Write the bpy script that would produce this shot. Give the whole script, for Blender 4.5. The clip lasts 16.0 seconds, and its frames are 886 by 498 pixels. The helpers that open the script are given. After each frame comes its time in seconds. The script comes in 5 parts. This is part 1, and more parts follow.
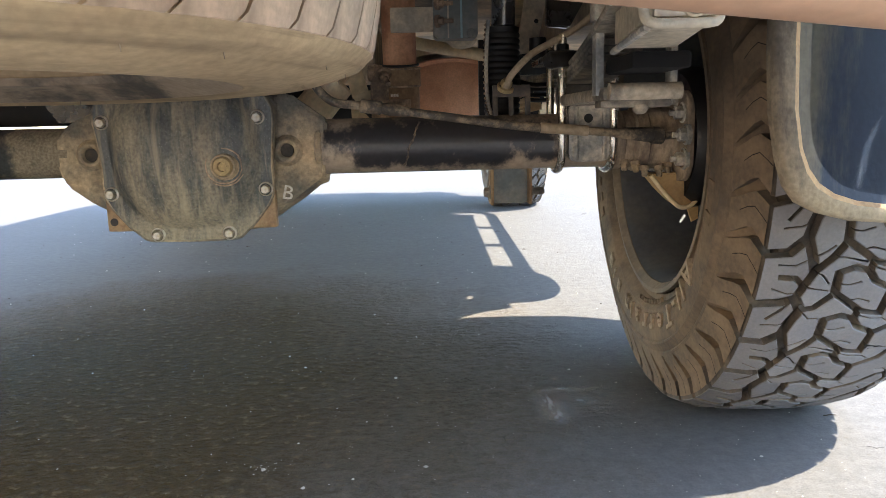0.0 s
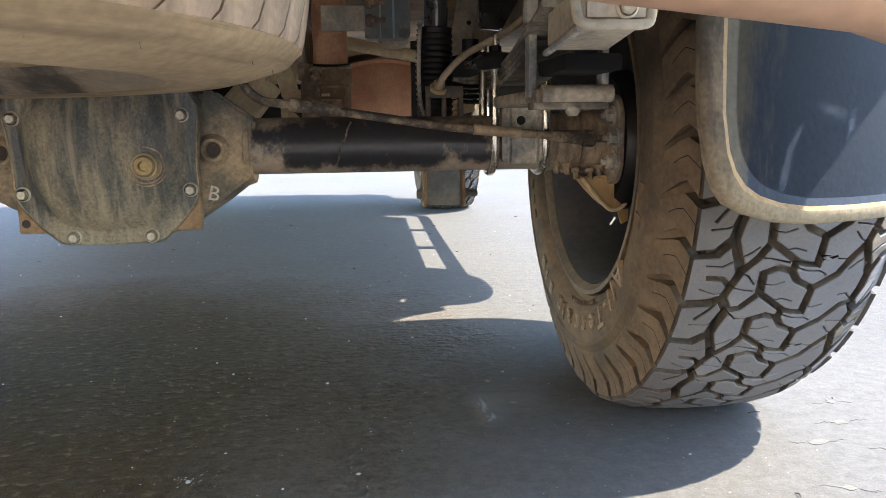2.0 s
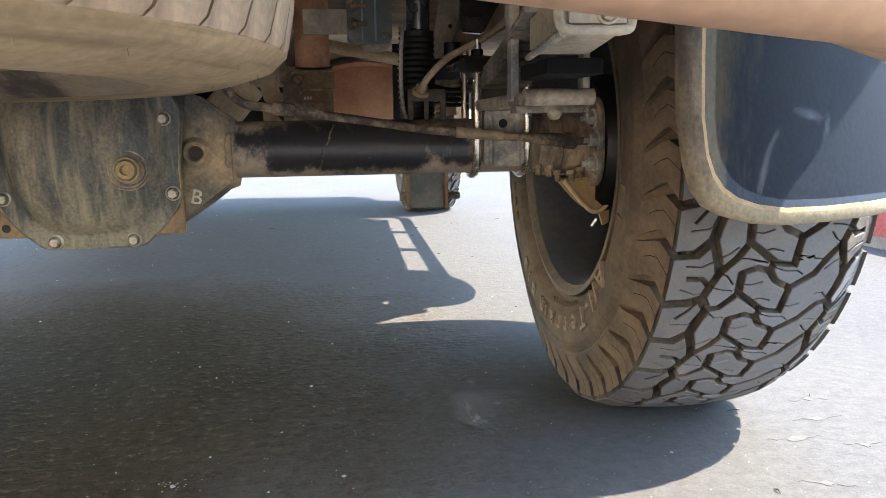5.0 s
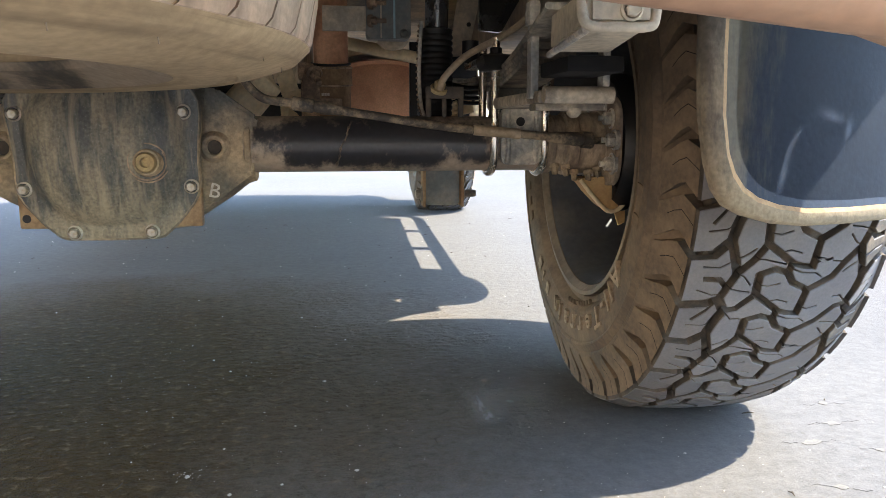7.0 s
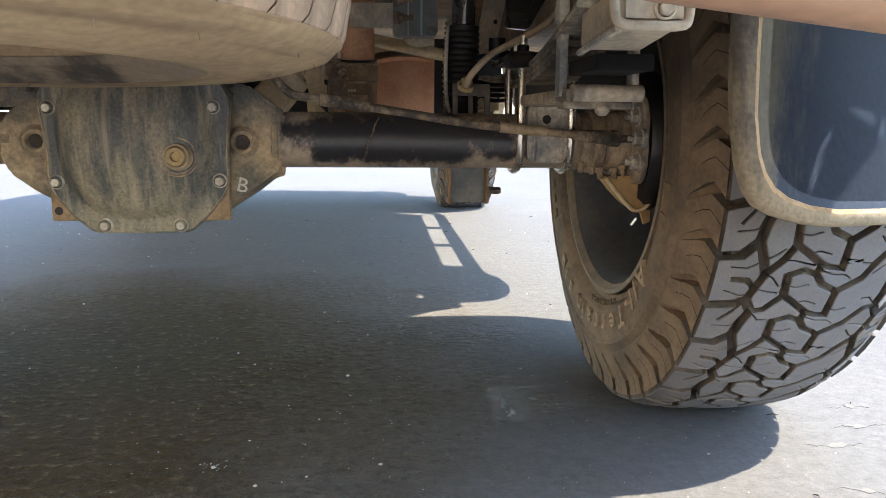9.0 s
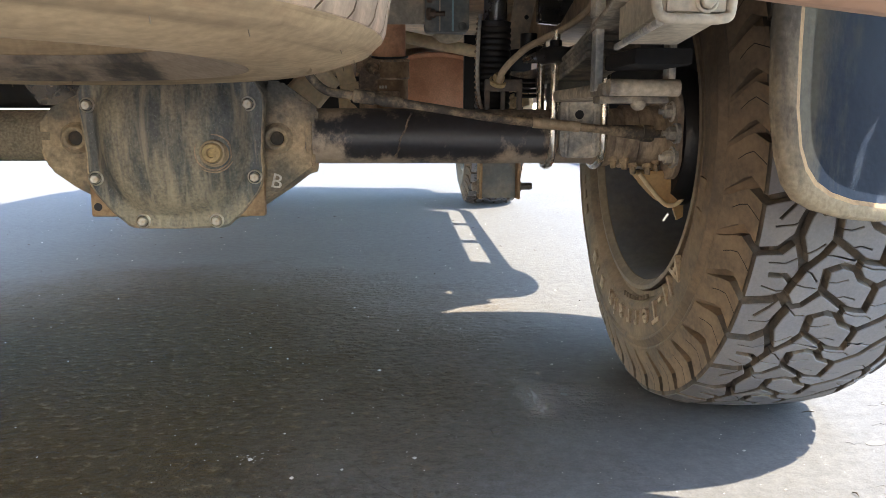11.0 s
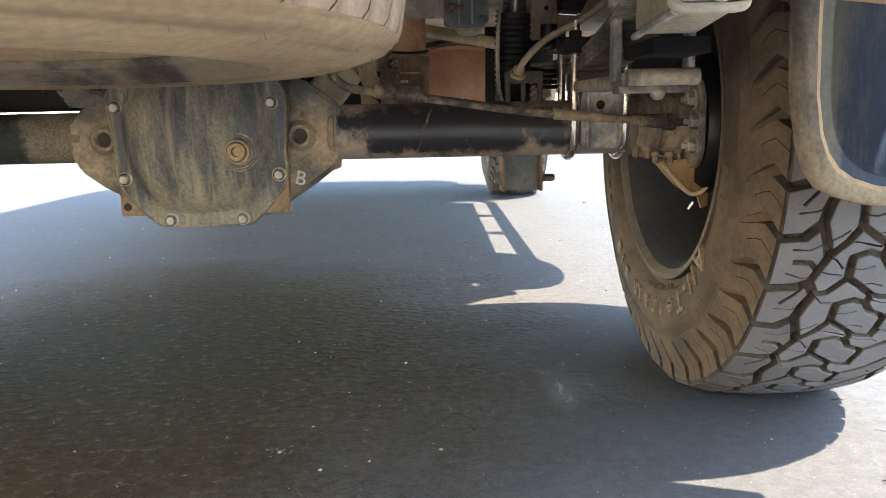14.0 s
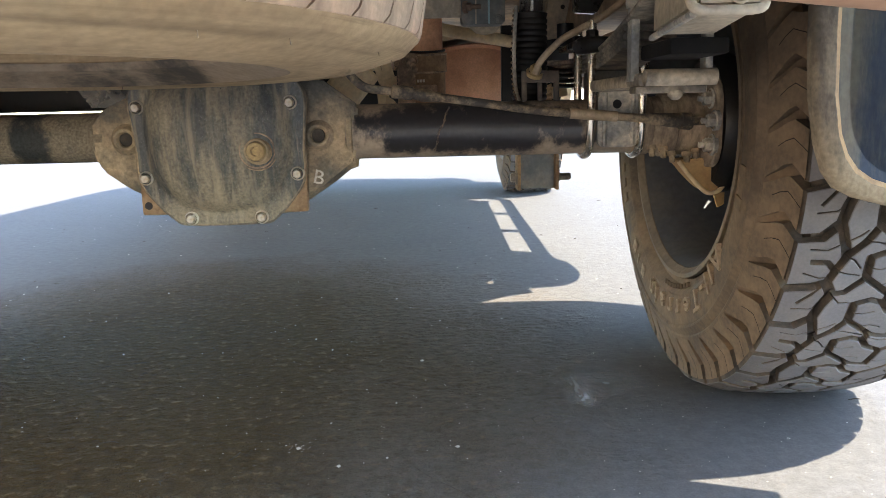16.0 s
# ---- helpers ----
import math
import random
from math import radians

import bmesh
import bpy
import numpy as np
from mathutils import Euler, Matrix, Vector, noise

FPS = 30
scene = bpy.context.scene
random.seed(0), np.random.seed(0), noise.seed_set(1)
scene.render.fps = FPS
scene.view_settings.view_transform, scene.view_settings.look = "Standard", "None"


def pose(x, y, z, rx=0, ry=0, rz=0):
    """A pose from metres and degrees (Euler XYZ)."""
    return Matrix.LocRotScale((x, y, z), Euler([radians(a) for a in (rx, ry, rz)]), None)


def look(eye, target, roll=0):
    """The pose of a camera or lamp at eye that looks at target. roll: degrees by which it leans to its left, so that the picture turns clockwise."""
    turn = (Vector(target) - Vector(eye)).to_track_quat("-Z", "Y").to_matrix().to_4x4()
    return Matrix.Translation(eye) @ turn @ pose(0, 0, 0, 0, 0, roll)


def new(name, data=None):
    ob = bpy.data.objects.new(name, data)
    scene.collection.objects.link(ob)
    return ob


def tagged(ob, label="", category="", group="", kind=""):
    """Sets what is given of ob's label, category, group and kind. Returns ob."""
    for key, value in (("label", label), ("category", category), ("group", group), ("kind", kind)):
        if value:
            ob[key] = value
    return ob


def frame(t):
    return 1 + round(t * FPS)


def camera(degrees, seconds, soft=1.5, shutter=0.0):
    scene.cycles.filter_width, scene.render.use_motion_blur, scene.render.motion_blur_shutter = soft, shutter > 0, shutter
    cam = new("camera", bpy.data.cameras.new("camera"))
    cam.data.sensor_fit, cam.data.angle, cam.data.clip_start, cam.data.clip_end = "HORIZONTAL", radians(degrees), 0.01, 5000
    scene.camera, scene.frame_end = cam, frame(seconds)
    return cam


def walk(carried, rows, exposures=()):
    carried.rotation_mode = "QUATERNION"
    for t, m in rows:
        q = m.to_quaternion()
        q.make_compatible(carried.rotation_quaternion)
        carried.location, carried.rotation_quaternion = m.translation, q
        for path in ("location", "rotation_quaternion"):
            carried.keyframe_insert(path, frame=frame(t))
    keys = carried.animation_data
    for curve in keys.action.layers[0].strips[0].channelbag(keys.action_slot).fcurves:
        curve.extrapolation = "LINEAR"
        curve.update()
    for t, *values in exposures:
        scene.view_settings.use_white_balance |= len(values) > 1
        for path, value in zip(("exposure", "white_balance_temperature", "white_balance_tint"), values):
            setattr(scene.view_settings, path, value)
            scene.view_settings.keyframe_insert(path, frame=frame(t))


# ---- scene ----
cam = camera(60.8, 16.0, soft=0.45)
PATH = [
    (0, (0.203, -0.047, 0.44), (0.259, 1.924, 0.106), -1.4),
    (0.5, (0.209, -0.046, 0.444), (0.274, 1.924, 0.105), -1.3),
    (1, (0.212, -0.041, 0.442), (0.326, 1.927, 0.101), -1.2),
    (1.5, (0.203, -0.03, 0.437), (0.428, 1.929, 0.102), -0.6),
    (2, (0.204, -0.033, 0.437), (0.437, 1.926, 0.107), -0.7),
    (2.5, (0.204, -0.033, 0.436), (0.449, 1.924, 0.109), -0.8),
    (3, (0.203, -0.033, 0.438), (0.473, 1.921, 0.109), -0.8),
    (3.5, (0.199, -0.036, 0.437), (0.479, 1.917, 0.109), -0.8),
    (4, (0.2, -0.037, 0.439), (0.485, 1.915, 0.111), -0.8),
    (6.5, (0.196, -0.042, 0.439), (0.461, 1.914, 0.117), -0.4),
    (7, (0.192, -0.041, 0.434), (0.447, 1.916, 0.11), 0.0),
    (7.5, (0.186, -0.043, 0.434), (0.429, 1.916, 0.111), 0.3),
    (8, (0.185, -0.044, 0.435), (0.415, 1.916, 0.11), 0.5),
    (8.5, (0.185, -0.044, 0.434), (0.402, 1.917, 0.105), 0.5),
    (9, (0.183, -0.044, 0.434), (0.388, 1.918, 0.102), 0.5),
    (11.5, (0.167, -0.048, 0.431), (0.292, 1.918, 0.087), -0.0),
    (12, (0.166, -0.049, 0.429), (0.274, 1.918, 0.08), -0.3),
    (12.5, (0.176, -0.048, 0.434), (0.271, 1.918, 0.08), -0.6),
    (13, (0.179, -0.051, 0.435), (0.261, 1.915, 0.08), -0.9),
    (13.5, (0.18, -0.052, 0.435), (0.259, 1.914, 0.075), -1.1),
    (14, (0.176, -0.054, 0.436), (0.245, 1.912, 0.074), -1.2),
    (14.5, (0.173, -0.055, 0.433), (0.234, 1.91, 0.068), -1.2),
    (15, (0.172, -0.057, 0.433), (0.224, 1.909, 0.066), -1.3),
    (15.5, (0.172, -0.057, 0.435), (0.215, 1.908, 0.065), -1.2),
    (16, (0.171, -0.061, 0.44), (0.204, 1.905, 0.071), -1.3),
]
walk(cam, [(t, look(eye, target, roll)) for t, eye, target, roll in PATH], exposures=[(0.0, 3.52, 7350, 10), (1.0, 3.49, 7350, 10), (2.0, 3.37, 7350, 10), (9.0, 3.38, 7350, 10), (11.5, 3.54, 7350, 10), (16.0, 3.54, 7350, 10)])

# ---- light ----
TO_SUN = Vector((0.60, -0.068, 0.797)).normalized()
world = bpy.data.worlds.new("daylight")
scene.world = world
world.use_nodes = True
wn = world.node_tree
sky = wn.nodes.new("ShaderNodeTexSky")
sky.sky_type, sky.sun_disc = "NISHITA", False
sky.sun_elevation = math.asin(TO_SUN.z)
sky.sun_rotation = math.atan2(TO_SUN.x, TO_SUN.y)
sky.air_density, sky.dust_density, sky.ozone_density = 1.0, 0.4, 3.4
wn.links.new(sky.outputs["Color"], wn.nodes["Background"].inputs["Color"])
wn.nodes["Background"].inputs["Strength"].default_value = 0.15
sun_data = bpy.data.lights.new("sun", "SUN")
sun_data.energy, sun_data.angle, sun_data.color = 2.0, radians(0.53), (1.0, 0.95, 0.87)
new("sun", sun_data).matrix_world = look(TO_SUN * 20, (0, 0, 0))


# ---- materials ----
def material(name, base, dust=None, amount=0.5, scale=6.0, rough=0.6, metal=0.0, bump=0.3, grain=60.0, stretch=(1, 1, 1), sharp=0.18, fleck=None, coat=0.0, random_tint=0.0, tone_span=0.16, places=(), streak=None):
    """A worn surface: a base colour, patches of dust over it at one scale, fine grain at another, and relief from both."""
    m = bpy.data.materials.new(name)
    m.use_nodes = True
    n, l = m.node_tree.nodes, m.node_tree.links
    b = n["Principled BSDF"]
    tc = n.new("ShaderNodeTexCoord")
    mp = n.new("ShaderNodeMapping")
    mp.inputs["Scale"].default_value = stretch
    l.new(tc.outputs["Object"], mp.inputs["Vector"])
    big = n.new("ShaderNodeTexNoise")
    big.inputs["Scale"].default_value, big.inputs["Detail"].default_value, big.inputs["Roughness"].default_value = scale, 8, 0.62
    fine = n.new("ShaderNodeTexNoise")
    fine.inputs["Scale"].default_value, fine.inputs["Detail"].default_value = grain, 6
    l.new(mp.outputs[0], big.inputs["Vector"])
    l.new(tc.outputs["Object"], fine.inputs["Vector"])
    ramp = n.new("ShaderNodeMapRange")
    ramp.interpolation_type = "SMOOTHSTEP"
    ramp.inputs["From Min"].default_value, ramp.inputs["From Max"].default_value = (1 - amount) * 0.5 + 0.25 - sharp, (1 - amount) * 0.5 + 0.25 + sharp
    speck = n.new("ShaderNodeTexNoise")
    speck.inputs["Scale"].default_value, speck.inputs["Detail"].default_value, speck.inputs["Roughness"].default_value = scale * 7, 8, 0.7
    l.new(mp.outputs[0], speck.inputs["Vector"])
    sp = n.new("ShaderNodeMapRange")
    sp.inputs["To Min"].default_value, sp.inputs["To Max"].default_value = -0.13, 0.13
    l.new(speck.outputs["Fac"], sp.inputs["Value"])
    both = n.new("ShaderNodeMath")
    both.operation = "ADD"
    l.new(big.outputs["Fac"], both.inputs[0])
    l.new(sp.outputs[0], both.inputs[1])
    level = both.outputs[0]
    if places:
        xyz = n.new("ShaderNodeSeparateXYZ")
        l.new(tc.outputs["Object"], xyz.inputs[0])
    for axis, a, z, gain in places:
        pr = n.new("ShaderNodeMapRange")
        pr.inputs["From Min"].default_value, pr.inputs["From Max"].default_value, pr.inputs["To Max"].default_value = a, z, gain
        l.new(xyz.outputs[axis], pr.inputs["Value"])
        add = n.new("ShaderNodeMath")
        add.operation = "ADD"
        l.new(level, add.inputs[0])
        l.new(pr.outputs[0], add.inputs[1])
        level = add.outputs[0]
    l.new(level, ramp.inputs["Value"])
    mix = n.new("ShaderNodeMix")
    mix.data_type = "RGBA"
    mix.inputs[6].default_value = (*base, 1)
    mix.inputs[7].default_value = (*(dust or base), 1)
    l.new(ramp.outputs[0], mix.inputs[0])
    tone = n.new("ShaderNodeMapRange")
    tone.inputs["From Min"].default_value, tone.inputs["From Max"].default_value = 0.25, 0.75
    tone.inputs["To Min"].default_value, tone.inputs["To Max"].default_value = 1 - tone_span, 1 + tone_span
    l.new(fine.outputs["Fac"], tone.inputs["Value"])
    mul = n.new("ShaderNodeMix")
    mul.data_type, mul.blend_type = "RGBA", "MULTIPLY"
    mul.inputs[0].default_value = 1.0
    l.new(mix.outputs[2], mul.inputs[6])
    l.new(tone.outputs[0], mul.inputs[7])
    out = mul.outputs[2]
    if streak:
        colour, s_scale, s_stretch, low = streak
        sm = n.new("ShaderNodeMapping")
        sm.inputs["Scale"].default_value = s_stretch
        l.new(tc.outputs["Object"], sm.inputs["Vector"])
        sn = n.new("ShaderNodeTexNoise")
        sn.inputs["Scale"].default_value, sn.inputs["Detail"].default_value, sn.inputs["Distortion"].default_value = s_scale, 5, 0.6
        l.new(sm.outputs[0], sn.inputs["Vector"])
        sr = n.new("ShaderNodeMapRange")
        sr.inputs["From Min"].default_value, sr.inputs["From Max"].default_value, sr.inputs["To Max"].default_value = low, low + 0.14, 0.45
        l.new(sn.outputs["Fac"], sr.inputs["Value"])
        sx = n.new("ShaderNodeMix")
        sx.data_type = "RGBA"
        sx.inputs[7].default_value = (*colour, 1)
        l.new(sr.outputs[0], sx.inputs[0])
        l.new(out, sx.inputs[6])
        out = sx.outputs[2]
    if fleck:
        vor = n.new("ShaderNodeTexVoronoi")
        vor.inputs["Scale"].default_value = fleck[1]
        l.new(tc.outputs["Object"], vor.inputs["Vector"])
        cut = n.new("ShaderNodeMapRange")
        cut.inputs["From Min"].default_value, cut.inputs["From Max"].default_value = fleck[2], fleck[2] * 0.6
        l.new(vor.outputs["Distance"], cut.inputs["Value"])
        fm = n.new("ShaderNodeMix")
        fm.data_type = "RGBA"
        fm.inputs[7].default_value = (*fleck[0], 1)
        l.new(cut.outputs[0], fm.inputs[0])
        l.new(out, fm.inputs[6])
        out = fm.outputs[2]
    if random_tint:
        info = n.new("ShaderNodeObjectInfo")
        rt = n.new("ShaderNodeMapRange")
        rt.inputs["To Min"].default_value, rt.inputs["To Max"].default_value = 1 - random_tint, 1 + random_tint
        l.new(info.outputs["Random"], rt.inputs["Value"])
        rm = n.new("ShaderNodeMix")
        rm.data_type, rm.blend_type = "RGBA", "MULTIPLY"
        rm.inputs[0].default_value = 1.0
        l.new(out, rm.inputs[6])
        l.new(rt.outputs[0], rm.inputs[7])
        out = rm.outputs[2]
    l.new(out, b.inputs["Base Color"])
    rr = n.new("ShaderNodeMapRange")
    rr.inputs["To Min"].default_value, rr.inputs["To Max"].default_value = rough, min(1.0, rough + 0.35) if dust else min(1.0, rough + 0.1)
    l.new(ramp.outputs[0], rr.inputs["Value"])
    l.new(rr.outputs[0], b.inputs["Roughness"])
    if metal:
        mm = n.new("ShaderNodeMapRange")
        mm.inputs["To Min"].default_value, mm.inputs["To Max"].default_value = metal, metal * 0.2 if dust else metal
        l.new(ramp.outputs[0], mm.inputs["Value"])
        l.new(mm.outputs[0], b.inputs["Metallic"])
    b.inputs["Coat Weight"].default_value = coat
    bp = n.new("ShaderNodeBump")
    bp.inputs["Strength"].default_value, bp.inputs["Distance"].default_value = bump, 0.002
    l.new(fine.outputs["Fac"], bp.inputs["Height"])
    l.new(bp.outputs[0], b.inputs["Normal"])
    return m


TAN = (0.33, 0.235, 0.14)
M_COVER = material("dusty_black_cover", (0.082, 0.092, 0.094), (0.330, 0.288, 0.212), 0.47, 13, 0.40, 0.0, 0.4, 240, (2.0, 1.2, 0.55), 0.15, coat=0.06, tone_span=0.34, places=(("Z", 0.33, 0.27, 0.14), ("X", -0.250, -0.258, -0.22), ("X", -0.034, -0.026, -0.18)), streak=((0.52, 0.43, 0.30), 24, (2.6, 1, 0.30), 0.525), fleck=((0.30, 0.30, 0.30), 330, 0.16))
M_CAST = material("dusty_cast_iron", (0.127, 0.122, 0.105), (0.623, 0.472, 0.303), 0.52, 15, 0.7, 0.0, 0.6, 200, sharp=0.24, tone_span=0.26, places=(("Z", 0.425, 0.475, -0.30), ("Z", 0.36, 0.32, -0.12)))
M_RUSTCAST = material("rust_brown_casting", (0.240, 0.150, 0.090), (0.408, 0.282, 0.168), 0.5, 20, 0.75, 0.0, 0.4, 140)
M_TUBELEFT = material("speckled_axle_paint", (0.040, 0.045, 0.045), (0.270, 0.225, 0.162), 0.62, 20, 0.6, 0.0, 0.5, 260, (1, 1, 0.8), 0.12, tone_span=0.4, places=(("X", -0.40, -0.42, -0.16), ("X", -0.36, -0.35, 0.12), ("X", -0.46, -0.47, 0.2), ("X", -0.53, -0.54, -0.3)))
M_TUBE = material("black_axle_paint", (0.034, 0.034, 0.040), (0.456, 0.372, 0.288), 0.10, 16, 0.36, 0.0, 0.12, 140, (1.3, 1, 1), 0.11, coat=0.35, places=(("X", 0.15, 0.09, 0.20), ("X", 0.30, 0.40, 0.17), ("X", 0.40, 0.50, 0.06), ("Z", 0.384, 0.364, 0.28), ("Z", 0.425, 0.445, 0.10)))
M_BOLT = material("zinc_bolt", (0.62, 0.60, 0.54), (0.45, 0.36, 0.24), 0.4, 90, 0.4, 0.7, 0.2, 300)
M_BRASS = material("dull_brass_plug", (0.58, 0.45, 0.24), (0.40, 0.30, 0.17), 0.5, 60, 0.45, 0.5, 0.2, 300)
M_CHROME = material("bright_zinc_rod", (0.86, 0.81, 0.72), (0.60, 0.50, 0.37), 0.16, 40, 0.20, 0.85, 0.1, 300)
M_RUBBER = material("black_rubber", (0.008, 0.008, 0.010), (0.026, 0.023, 0.021), 0.30, 22, 0.40, 0.0, 0.25, 160)
M_SHOCK = material("dark_polished_tube", (0.192, 0.204, 0.228), (0.120, 0.120, 0.132), 0.4, 12, 0.16, 0.9, 0.05, 120)
M_GLOSSBLACK = material("gloss_black_steel", (0.012, 0.012, 0.014), (0.05, 0.045, 0.04), 0.25, 14, 0.22, 0.0, 0.1, 120, coat=0.4)
M_SIDEWALL = material("dusty_tyre_sidewall", (0.092, 0.070, 0.051), (0.216, 0.154, 0.103), 0.5, 12, 0.75, 0.0, 0.3, 150)
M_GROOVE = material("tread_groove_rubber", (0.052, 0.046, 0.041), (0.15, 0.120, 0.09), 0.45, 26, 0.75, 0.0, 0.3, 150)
M_TREAD = material("worn_tread_rubber", (0.128, 0.127, 0.135), (0.163, 0.156, 0.155), 0.5, 30, 0.70, 0.0, 0.15, 300, random_tint=0.08, tone_span=0.10)
M_LETTER = material("scuffed_raised_rubber", (0.22, 0.165, 0.115), (0.40, 0.31, 0.22), 0.5, 60, 0.8, 0.0, 0.2, 200)
M_SPARE = material("mud_caked_tyre", (0.280, 0.202, 0.123), (0.549, 0.414, 0.252), 0.62, 5, 0.8, 0.0, 0.3, 120, (0.45, 0.45, 6), 0.25, streak=((0.17, 0.125, 0.080), 9, (0.35, 0.35, 16), 0.53))
M_SPARELUG = material("dusty_pinkish_lug", (0.345, 0.259, 0.190), (0.667, 0.506, 0.368), 0.60, 9, 0.8, 0.0, 0.3, 140, (1, 1, 0.5), 0.2, random_tint=0.10, streak=((0.15, 0.115, 0.085), 16, (1, 1, 0.25), 0.56))
M_SPAREDARK = material("scuffed_brown_tyre", (0.085, 0.075, 0.064), (0.360, 0.285, 0.210), 0.68, 10, 0.7, 0.0, 0.4, 120, (1.2, 0.9, 1), 0.14, places=(("X", -0.155, -0.135, -0.15), ("X", -0.085, -0.065, 0.20)), streak=((0.47, 0.39, 0.29), 34, (0.45, 3, 1), 0.57))
M_SPARERIM = material("scuffed_dark_steel", (0.06, 0.052, 0.046), (0.20, 0.15, 0.11), 0.45, 12, 0.5, 0.2, 0.3, 120)
M_RIM = material("dark_wheel_alloy", (0.10, 0.11, 0.125), (0.15, 0.145, 0.135), 0.35, 10, 0.42, 0.2, 0.1, 90)
M_RIMLIP = material("dusty_rim_lip", (0.16, 0.125, 0.095), (0.26, 0.20, 0.14), 0.5, 16, 0.55, 0.3, 0.2, 120)
M_FLAP = material("black_plastic_flap", (0.025, 0.037, 0.060), (0.150, 0.137, 0.108), 0.04, 9, 0.6, 0.0, 0.12, 160, (3.0, 1, 0.6), 0.14, tone_span=0.12, places=(("X", 0.590, 0.546, 0.30), ("Z", 0.43, 0.50, 0.06), ("X", 0.60, 0.66, -0.16)))
M_FLAP.node_tree.nodes["Principled BSDF"].inputs["Specular IOR Level"].default_value = 0.16
M_FLAPDUST = material("dust_caked_flap_rim", (0.088, 0.074, 0.058), (0.275, 0.225, 0.155), 0.42, 14, 0.85, 0.0, 0.3, 200, (1.6, 1, 0.5), 0.16, tone_span=0.24, places=(("Z", 0.43, 0.36, 0.24),))
M_BUMPER = material("dusty_tan_bumper", (0.38, 0.22, 0.14), (0.46, 0.295, 0.195), 0.5, 8, 0.6, 0.0, 0.2, 90)
M_SPRING = material("dusty_spring_steel", (0.125, 0.114, 0.103), (0.540, 0.464, 0.356), 0.50, 16, 0.55, 0.1, 0.35, 130, sharp=0.17, tone_span=0.3)
M_SLATE = material("dusty_slate_steel", (0.253, 0.264, 0.264), (0.716, 0.654, 0.547), 0.48, 18, 0.5, 0.1, 0.3, 160, sharp=0.16, tone_span=0.3)
M_LINER = material("matte_black_rubber", (0.005, 0.005, 0.006), (0.014, 0.013, 0.012), 0.3, 20, 0.95, 0.0, 0.2, 120)
M_PALEBOX = material("pale_dusty_steel", (0.235, 0.205, 0.160), (0.600, 0.525, 0.400), 0.60, 10, 0.65, 0.1, 0.25, 120, (1, 0.5, 1), 0.16, tone_span=0.2)
M_RUST = material("orange_rust_pipe", (0.524, 0.248, 0.146), (0.786, 0.451, 0.284), 0.5, 18, 0.7, 0.1, 0.4, 190, tone_span=0.13)
M_MUFFLER = material("rusty_muffler", (0.609, 0.289, 0.169), (0.823, 0.457, 0.289), 0.5, 8, 0.6, 0.1, 0.3, 260, tone_span=0.13)
M_SHIELD = material("dusty_aluminium_shield", (0.82, 0.68, 0.46), (0.70, 0.53, 0.33), 0.45, 14, 0.45, 0.0, 0.2, 120)
M_UNDER = material("dusty_underbody", (0.203, 0.170, 0.134), (0.720, 0.568, 0.392), 0.5, 5, 0.6, 0.0, 0.3, 90)
M_FRAME = material("grey_frame_steel", (0.364, 0.325, 0.273), (0.715, 0.611, 0.474), 0.5, 11, 0.6, 0.0, 0.3, 130, sharp=0.15, tone_span=0.2)
M_BRACKET = material("slate_bracket", (0.143, 0.168, 0.181), (0.336, 0.319, 0.277), 0.4, 18, 0.45, 0.1, 0.2, 130)
M_CABLE = material("dusty_cable_sheath", (0.075, 0.064, 0.054), (0.46, 0.355, 0.24), 0.40, 30, 0.6, 0.0, 0.3, 200, sharp=0.13)
M_HOSE = material("tan_brake_hose", (0.36, 0.27, 0.175), (0.54, 0.42, 0.29), 0.5, 40, 0.35, 0.0, 0.15, 200)
M_PAINT = material("brown_body_paint", (0.20, 0.10, 0.06), (0.30, 0.19, 0.12), 0.4, 3, 0.35, 0.2, 0.05, 60, coat=0.4)
M_MARK = material("white_paint_mark", (0.78, 0.75, 0.68), (0.55, 0.50, 0.42), 0.35, 120, 0.7, 0.0, 0.2, 300)
M_TANSHEET = material("orange_tan_sheet", (0.42, 0.26, 0.12), (0.55, 0.38, 0.20), 0.5, 16, 0.6, 0.1, 0.2, 140)
M_HUBRUST = material("dark_rust_ring", (0.259, 0.205, 0.160), (0.577, 0.463, 0.335), 0.5, 22, 0.7, 0.1, 0.4, 160, (3, 1, 1))
M_BLUE = material("pale_blue_line", (0.30, 0.48, 0.55), None, 0.4, 60, 0.5)
M_RED = material("worn_red_kerb_paint", (0.42, 0.10, 0.09), (0.38, 0.34, 0.31), 0.30, 9, 0.75, 0.0, 0.4, 90, sharp=0.06)
M_KERB = material("grey_kerb_concrete", (0.34, 0.33, 0.31), (0.24, 0.22, 0.20), 0.5, 8, 0.85, 0.0, 0.5, 120)
M_WALL = material("tan_bounce_wall", (0.66, 0.51, 0.36), (0.72, 0.57, 0.41), 0.5, 2, 0.85, 0.0, 0.5, 60)
M_STONE = material("pale_grit", (0.46, 0.43, 0.39), (0.24, 0.21, 0.19), 0.4, 60, 0.85, 0.0, 0.3, 300, random_tint=0.3)
M_CHIP = material("bare_pale_concrete", (0.112, 0.106, 0.094), (0.100, 0.098, 0.092), 0.5, 60, 0.85, 0.0, 0.4, 300)
M_CRACK = material("crack_shadow_grey", (0.080, 0.080, 0.080), (0.10, 0.10, 0.098), 0.4, 80, 0.9)
M_LEAF = material("dark_dry_debris", (0.035, 0.028, 0.022), (0.08, 0.06, 0.04), 0.4, 80, 0.85)


